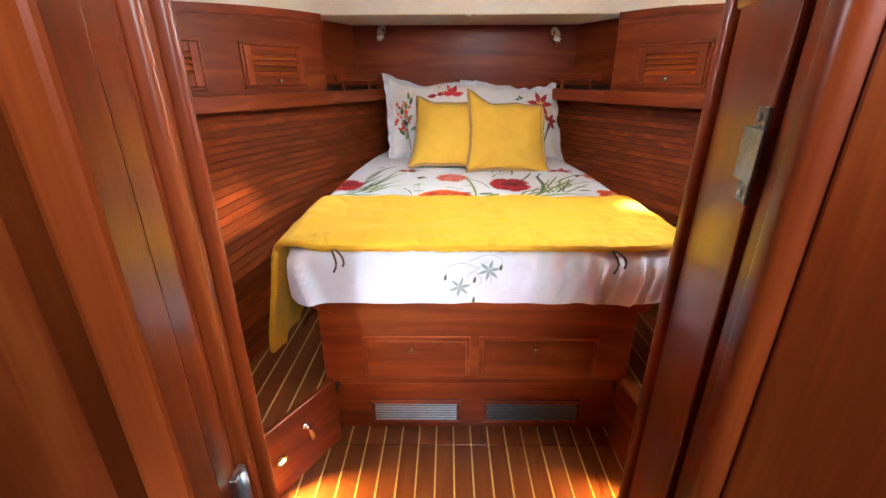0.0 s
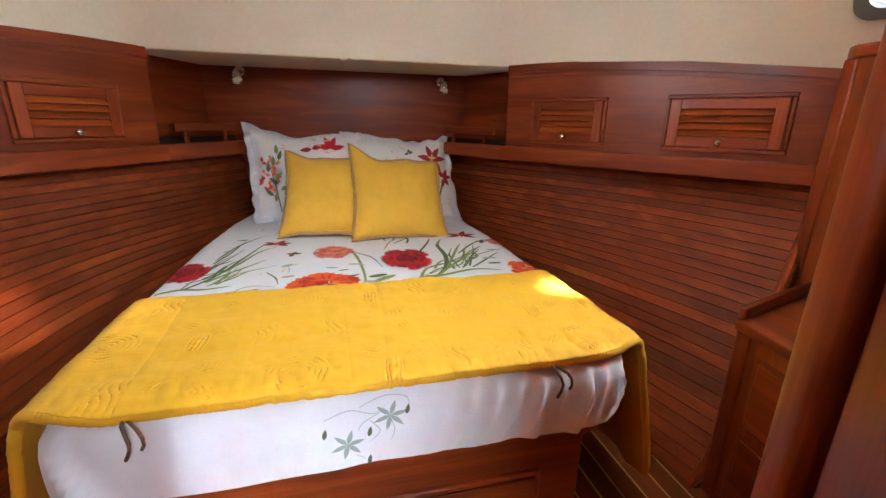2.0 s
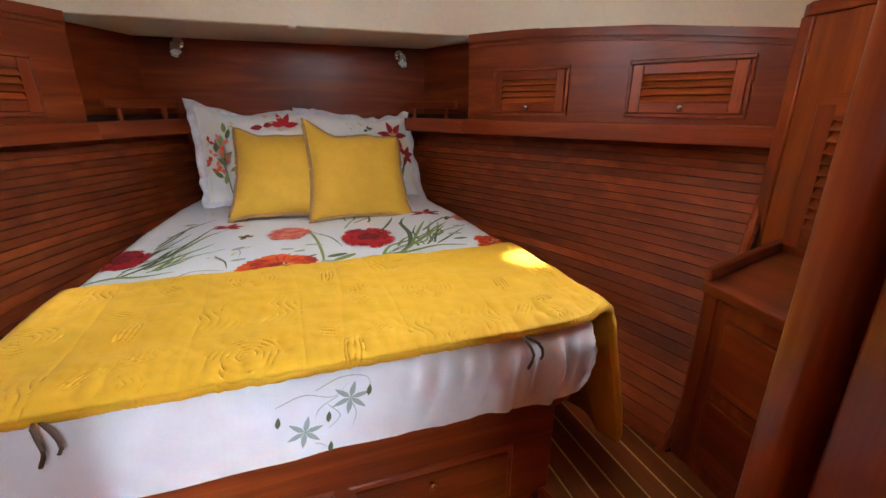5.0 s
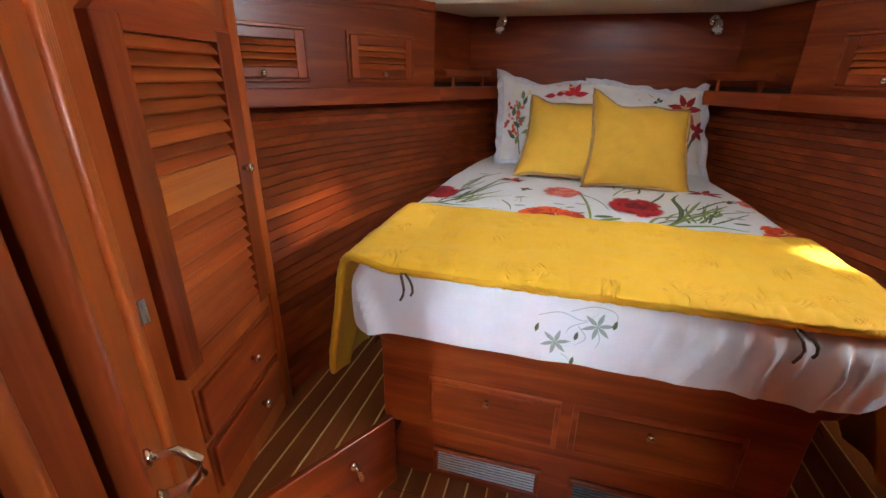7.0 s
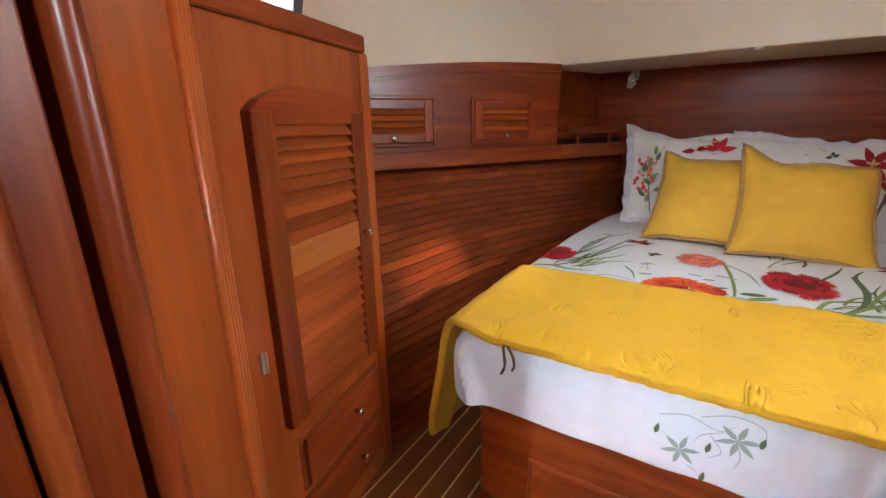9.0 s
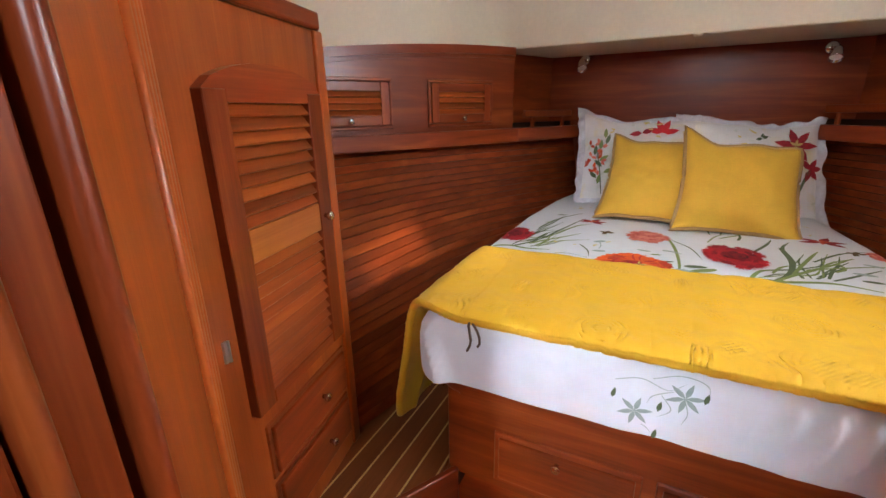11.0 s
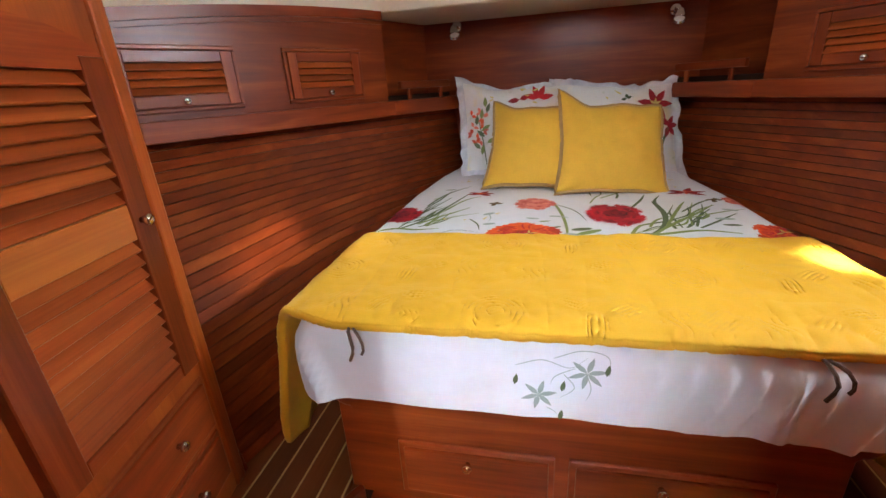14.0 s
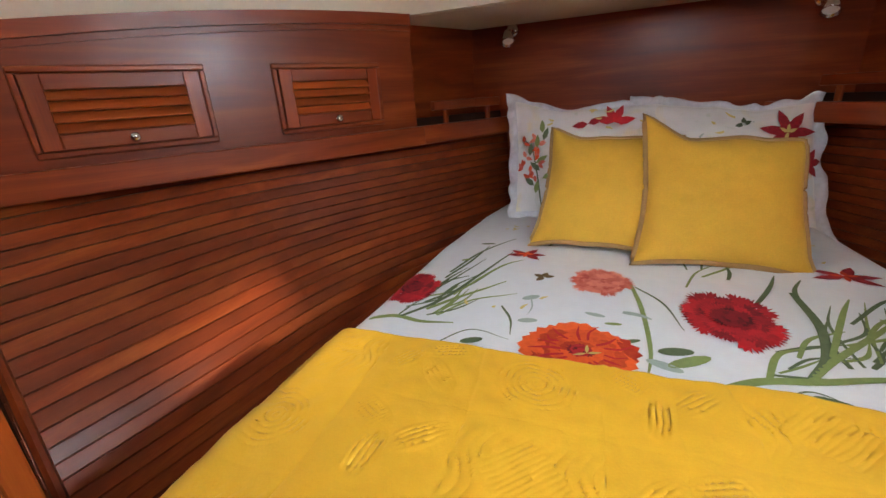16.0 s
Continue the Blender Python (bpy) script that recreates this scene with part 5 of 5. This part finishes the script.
# pale lilies on the turned-down foot
for cx, cz, r in ((-0.076, 0.679, 0.036), (0.012, 0.735, 0.038)):
    printed("printed_lily", duvet_ob, INK_PALE, lambda bm: pointed(bm, on_foot, cx, cz, r, 0.0055, (0.2, 1.3, 2.4, 3.5, 4.5, 5.5), 0.0), "pale green lily")
for line in (((-0.12, 0.745), (-0.07, 0.76), (-0.02, 0.745), (0.01, 0.77)), ((0.01, 0.735), (0.02, 0.70), (0.012, 0.672)), ((-0.03, 0.73), (-0.01, 0.70), (-0.035, 0.675)),
             ((-0.05, 0.765), (0.0, 0.785), (0.045, 0.775), (0.05, 0.735)), ((-0.01, 0.745), (-0.045, 0.725), (-0.055, 0.705)), ((-0.06, 0.65), (-0.04, 0.635))):
    printed("printed_stem", duvet_ob, INK_PALE, lambda bm: stroke(bm, on_foot, line, 0.0022))
for cx, cz in ((-0.122, 0.712), (-0.033, 0.702), (-0.035, 0.633), (0.045, 0.745)):
    printed("printed_bud", duvet_ob, INK_DARK, lambda bm: pointed(bm, on_foot, cx, cz - 0.012, 0.026, 0.005, (1.4,), 0.0005))


def on_pillow(w, h, puff, flange):
    def surf(x, z, lift):
        u, v = 2 * x / w, 2 * z / h
        uu, vv = min(1.0, abs(u) / (1 - flange)), min(1.0, abs(v) / (1 - flange))
        d = puff * max(0.0, 1 - uu ** 2.6) ** 0.55 * max(0.0, 1 - vv ** 2.6) ** 0.55
        return Vector((x, -(d + 0.0105 + lift), z))
    return surf


SL, SR = on_pillow(0.71, 0.50, 0.086, 0.12), on_pillow(0.645, 0.485, 0.086, 0.12)
cov_l, cov_r = sham_l.children[0], sham_r.children[0]
printed("printed_lily", cov_r, INK_RED, lambda bm: pointed(bm, SR, 0.165, 0.105, 0.085, 0.017, (0.1, 1.0, 1.9, 3.0, 3.9, 5.4), 0.0), "large red lily")
printed("lily_throat", cov_r, INK_YELLOW, lambda bm: pointed(bm, SR, 0.165, 0.105, 0.03, 0.006, (0.5, 1.5, 2.6, 4.5), 0.002))
printed("printed_lily", cov_r, INK_RED, lambda bm: pointed(bm, SR, 0.235, 0.005, 0.055, 0.013, (0.3, 1.2, 2.3, 4.6, 5.5), 0.0), "red lily")
printed("printed_stem", cov_r, INK_DARK, lambda bm: stroke(bm, SR, [(0.235, 0.0), (0.215, -0.08), (0.20, -0.18)], 0.012))
printed("printed_stem", cov_r, INK_GREEN, lambda bm: stroke(bm, SR, [(0.19, -0.05), (0.20, -0.12), (0.18, -0.2)], 0.014))
printed("printed_bee", cov_r, INK_DARK, lambda bm: pointed(bm, SR, 0.035, 0.13, 0.026, 0.008, (0.5, 1.6, 3.4), 0.0))
for k in range(10):
    x, z = rng.uniform(-0.12, 0.12), rng.uniform(0.05, 0.17)
    printed("printed_sprig", cov_r, INK_YELLOW if k % 3 else INK_PALE, lambda bm: stroke(bm, SR, [(x, z), (x + rng.uniform(-0.04, 0.04), z + rng.uniform(-0.01, 0.04))], 0.008))
printed("printed_lily", cov_l, INK_RED, lambda bm: pointed(bm, SL, 0.075, 0.125, 0.075, 0.016, (0.2, 1.2, 2.0, 2.9), 0.0), "red lily")
printed("printed_petal", cov_l, INK_RED, lambda bm: pointed(bm, SL, -0.02, 0.12, 0.06, 0.014, (3.3, 0.4), 0.0))
for k in range(14):
    x, z = -0.235 + rng.uniform(-0.035, 0.04), -0.09 + k * 0.012
    printed("printed_petal", cov_l, INK_PINK if k % 2 else INK_ORANGE, lambda bm: pointed(bm, SL, x, z, 0.03, 0.008, (rng.uniform(0, 6), rng.uniform(0, 6)), 0.0))
for k in range(9):
    x, z = -0.19 + rng.uniform(-0.05, 0.03), -0.15 + k * 0.03
    printed("printed_leaf", cov_l, INK_DARK if k % 2 else INK_GREEN, lambda bm: pointed(bm, SL, x, z, 0.055, 0.011, (rng.uniform(0.3, 2.6),), 0.0))
printed("printed_stem", cov_l, INK_DARK, lambda bm: stroke(bm, SL, [(-0.18, -0.20), (-0.20, -0.08), (-0.235, 0.06)], 0.006))
for k in range(8):
    x, z = rng.uniform(-0.2, 0.2), rng.uniform(0.10, 0.18)
    printed("printed_sprig", cov_l, INK_YELLOW, lambda bm: stroke(bm, SL, [(x, z), (x + rng.uniform(-0.04, 0.04), z + rng.uniform(-0.01, 0.03))], 0.008))


# ---- ribbons ----
def ribbon(x, y, z, s):
    t = thing("ribbon_tie", pose(x, y, z), "short dark brown ribbon tie hanging from the quilt edge", "ribbon", "quilt ties")
    for name, pts in (("loop", [(0.018 * s, 0.02, 0.012), (0.0, -0.004, 0.008), (-0.013 * s, -0.018, 0.000), (-0.021 * s, -0.025, -0.014), (-0.022 * s, -0.027, -0.030), (-0.017 * s, -0.027, -0.040)]),
                      ("tail", [(0.018 * s, 0.02, 0.013), (0.014 * s, -0.008, 0.008), (0.006 * s, -0.022, -0.006), (0.001 * s, -0.028, -0.024), (0.004 * s, -0.027, -0.042), (0.012 * s, -0.026, -0.060)])):
        part(name, tube([(0.95 * a, 0.75 * b - 0.010, 0.9 * c) for a, b, c in pts], 0.0034, 6), RIBBON, t)


ribbon(-0.440, 1.178, 0.792, -1)
ribbon(0.388, 1.176, 0.788, -1)


# ---- reading lamps ----
LENS = plain("frosted_lens", (0.85, 0.82, 0.78), 0.4, 0, 30, 0.03, 0.02)


def reading_lamp(x, z, turn):
    t = thing("reading_lamp", pose(x, 3.10, z), "small chrome swivel reading lamp on the headboard panel", "wall lamp", "reading lamps")
    part("base_plate", lathe([(0.028, 0.0), (0.028, 0.006), (0.022, 0.012)], 20), CHROME, t, "", pose(0, 0, 0.010, 90), True)
    part("arm", tube([(0, -0.006, 0.012), (0, -0.030, 0.016), (0, -0.045, 0.010)], 0.007, 8), CHROME, t, "", None, True)
    part("ball", lathe([(0.004, -0.016), (0.012, -0.011), (0.016, 0.0), (0.012, 0.011), (0.004, 0.016)], 14), CHROME, t, "", pose(0, -0.045, 0.010), True)
    sh = part("shade", lathe([(0.014, 0.012), (0.020, 0.0), (0.026, -0.030), (0.030, -0.050), (0.027, -0.050), (0.020, -0.020)], 20), CHROME, t, "chrome bell shade", pose(0.010 * turn, -0.052, -0.004, -35, 12 * turn, 0), True)
    part("lens", lathe([(0.024, -0.040), (0.024, -0.036)], 18), LENS, sh, "frosted white lens")


reading_lamp(-0.540, 1.546, -1)
reading_lamp(0.578, 1.530, 1)

# ---- headliner fittings ----
GLOW = bpy.data.materials.new("lamp_glow")
GLOW.use_nodes = True
GLOW.node_tree.nodes["Principled BSDF"].inputs["Emission Color"].default_value = (1.0, 0.95, 0.85, 1)
GLOW.node_tree.nodes["Principled BSDF"].inputs["Emission Strength"].default_value = 6.0
WARM_GLOW = bpy.data.materials.new("courtesy_glow")
WARM_GLOW.use_nodes = True
WARM_GLOW.node_tree.nodes["Principled BSDF"].inputs["Emission Color"].default_value = (1.0, 0.82, 0.5, 1)
WARM_GLOW.node_tree.nodes["Principled BSDF"].inputs["Emission Strength"].default_value = 4.0


def downlight(x, y):
    t = thing("downlight", pose(x, y, headliner_z(x, y) + 0.001), "round chrome recessed downlight, lit", "ceiling light")
    part("bezel", lathe([(0.043, 0.0), (0.043, -0.004), (0.037, -0.008), (0.031, -0.006), (0.031, 0.0)], 24), CHROME, t, "", None, True)
    part("lens", lathe([(0.0305, -0.0035), (0.0305, -0.0005)], 24), GLOW, t, "glowing white lens")


downlight(0.60, 1.735)
# Small unidentified fitting, shaped as a plain cream dome.
dome = put("deck_bolt_cap", lathe([(0.020, 0.0), (0.019, -0.006), (0.012, -0.012), (0.004, -0.014)], 14), CREAM, pose(-0.005, 2.575, 1.5805), True)
tagged(dome, "small round cream fitting under the deckhead", "cap")


# ---- riser fittings ----
def courtesy_light(name, m):
    t = thing(name, m, "small oval brass courtesy light, glowing on the step riser", "step light", "courtesy lights")
    bm = lathe([(0.019, 0.0), (0.019, 0.004), (0.014, 0.008), (0.012, 0.006)], 20)
    for v in bm.verts:
        v.co.x *= 1.35
    part("bezel", bm, plain("brass", (0.72, 0.50, 0.22), 0.25, 1.0, 30, 0.1, 0.02), t, "", None, True)
    part("lens", box(-0.012, 0.012, -0.006, 0.006, 0.003, 0.0075, 0.002), WARM_GLOW, t, "glowing lens")


def on_line(a, b, dist, z, out=0.001):
    return face_frame(a, b) @ pose(dist, -out, z, 90)


LINE_L = (RISER_L[-1], RISER_L[0])
LEN_L = math.hypot(LINE_L[1][0] - LINE_L[0][0], LINE_L[1][1] - LINE_L[0][1])
courtesy_light("courtesy_light", on_line(*LINE_L, LEN_L - 0.262, 0.133))
LINE_R = (RISER_R[0], RISER_R[-1])
courtesy_light("courtesy_light", on_line(*LINE_R, 0.262, 0.133))


def turn_latch(m):
    t = thing("locker_latch", m, "chrome turn latch on the step riser", "latch")
    part("boss", lathe([(0.013, 0.0), (0.013, 0.006), (0.010, 0.012), (0.004, 0.014)], 16), CHROME, t, "", None, True)
    part("lever", tube([(0, 0, 0.012), (0.008, -0.018, 0.018), (0.014, -0.046, 0.018), (0.015, -0.060, 0.014)], lambda k: 0.006 + 0.005 * k, 8), CHROME, t, "", None, True)


turn_latch(on_line(*LINE_L, LEN_L - 0.158, 0.195))

# ---- doorway fittings ----
strike = thing("strike_plate", LINING @ pose(-0.0045, -0.224, 1.206), "steel strike plate under blue-grey film on the door stop", "strike plate")
part("plate", box(-0.002, 0.004, -0.014, 0.014, -0.046, 0.046, 0.001), FILMED, strike)
lip = prism([(-0.003, -0.018), (-0.003, 0.022), (0.001, 0.024), (0.001, -0.018)], -0.024, 0.026, 0.0012, 2)
for v in lip.verts:
    v.co.x -= 0.004 * max(0.0, v.co.y + 0.01) / 0.04
part("lip", lip, FILMED, strike, "bent lip of the strike plate")
for dz in (-0.036, 0.036):
    part("screw", lathe([(0.004, 0.0), (0.004, 0.002), (0.001, 0.003)], 8), STEEL, strike, "", pose(-0.002, 0, dz, 0, -90, 0))
panel = thing("switch_panel", LINING @ pose(0.001, -0.097, 1.400), "small dark instrument panel in a brass and chrome frame", "panel")
part("frame", box(-0.005, 0.004, -0.048, 0.048, -0.050, 0.055, 0.004, 2), BRASS, panel, "thin brass frame")
part("plate", box(-0.0065, -0.003, -0.044, 0.044, -0.042, 0.051, 0.002), GRILLE, panel, "dark grey plate")
part("bezel", box(-0.0085, -0.004, -0.024, 0.030, -0.028, 0.040, 0.002), CHROME, panel, "chrome bezel")
part("glass", box(-0.0095, -0.006, -0.020, 0.026, -0.024, 0.036, 0.001), BLACK, panel, "dark glossy face")
hinge = thing("hinge", pose(JL[0] + 0.017, 0.352, 0.835), "steel door hinge on the lining", "hinge")
part("leaf", box(-0.004, 0.004, -0.012, 0.012, -0.045, 0.035, 0.001), STEEL, hinge)
part("pin", tube([(0.006, 0.0, -0.046), (0.006, 0.0, 0.036)], 0.005, 8), STEEL, hinge, "", None, True)
pull = thing("door_handle", pose(-0.468, 0.510, 0.87), "small curved chrome pull handle beside the doorway", "door handle")
part("grip", tube([(0.0, 0.0, 0.027), (0.020, 0.018, 0.026), (0.034, 0.026, 0.008), (0.034, 0.026, -0.010), (0.020, 0.016, -0.026), (0.0, 0.0, -0.029)], lambda k: 0.0042 + 0.0035 * k, 10), CHROME, pull, "", None, True)
for dz in (0.027, -0.029):
    part("foot", lathe([(0.010, 0.0), (0.010, 0.003), (0.006, 0.007)], 14), CHROME, pull, "", pose(0.0, -0.001, dz, -90, 0, -40), True)
wh = thing("cabinet_hinge", face_frame(WARD_A, WARD_B) @ pose(0.035, -0.008, 0.865), "small steel cabinet hinge on the wardrobe stile", "hinge")
part("leaf", box(-0.005, 0.005, -0.003, 0.003, -0.022, 0.022, 0.001), STEEL, wh)
part("pin", tube([(0.006, -0.003, -0.022), (0.006, -0.003, 0.022)], 0.003, 8), STEEL, wh, "", None, True)
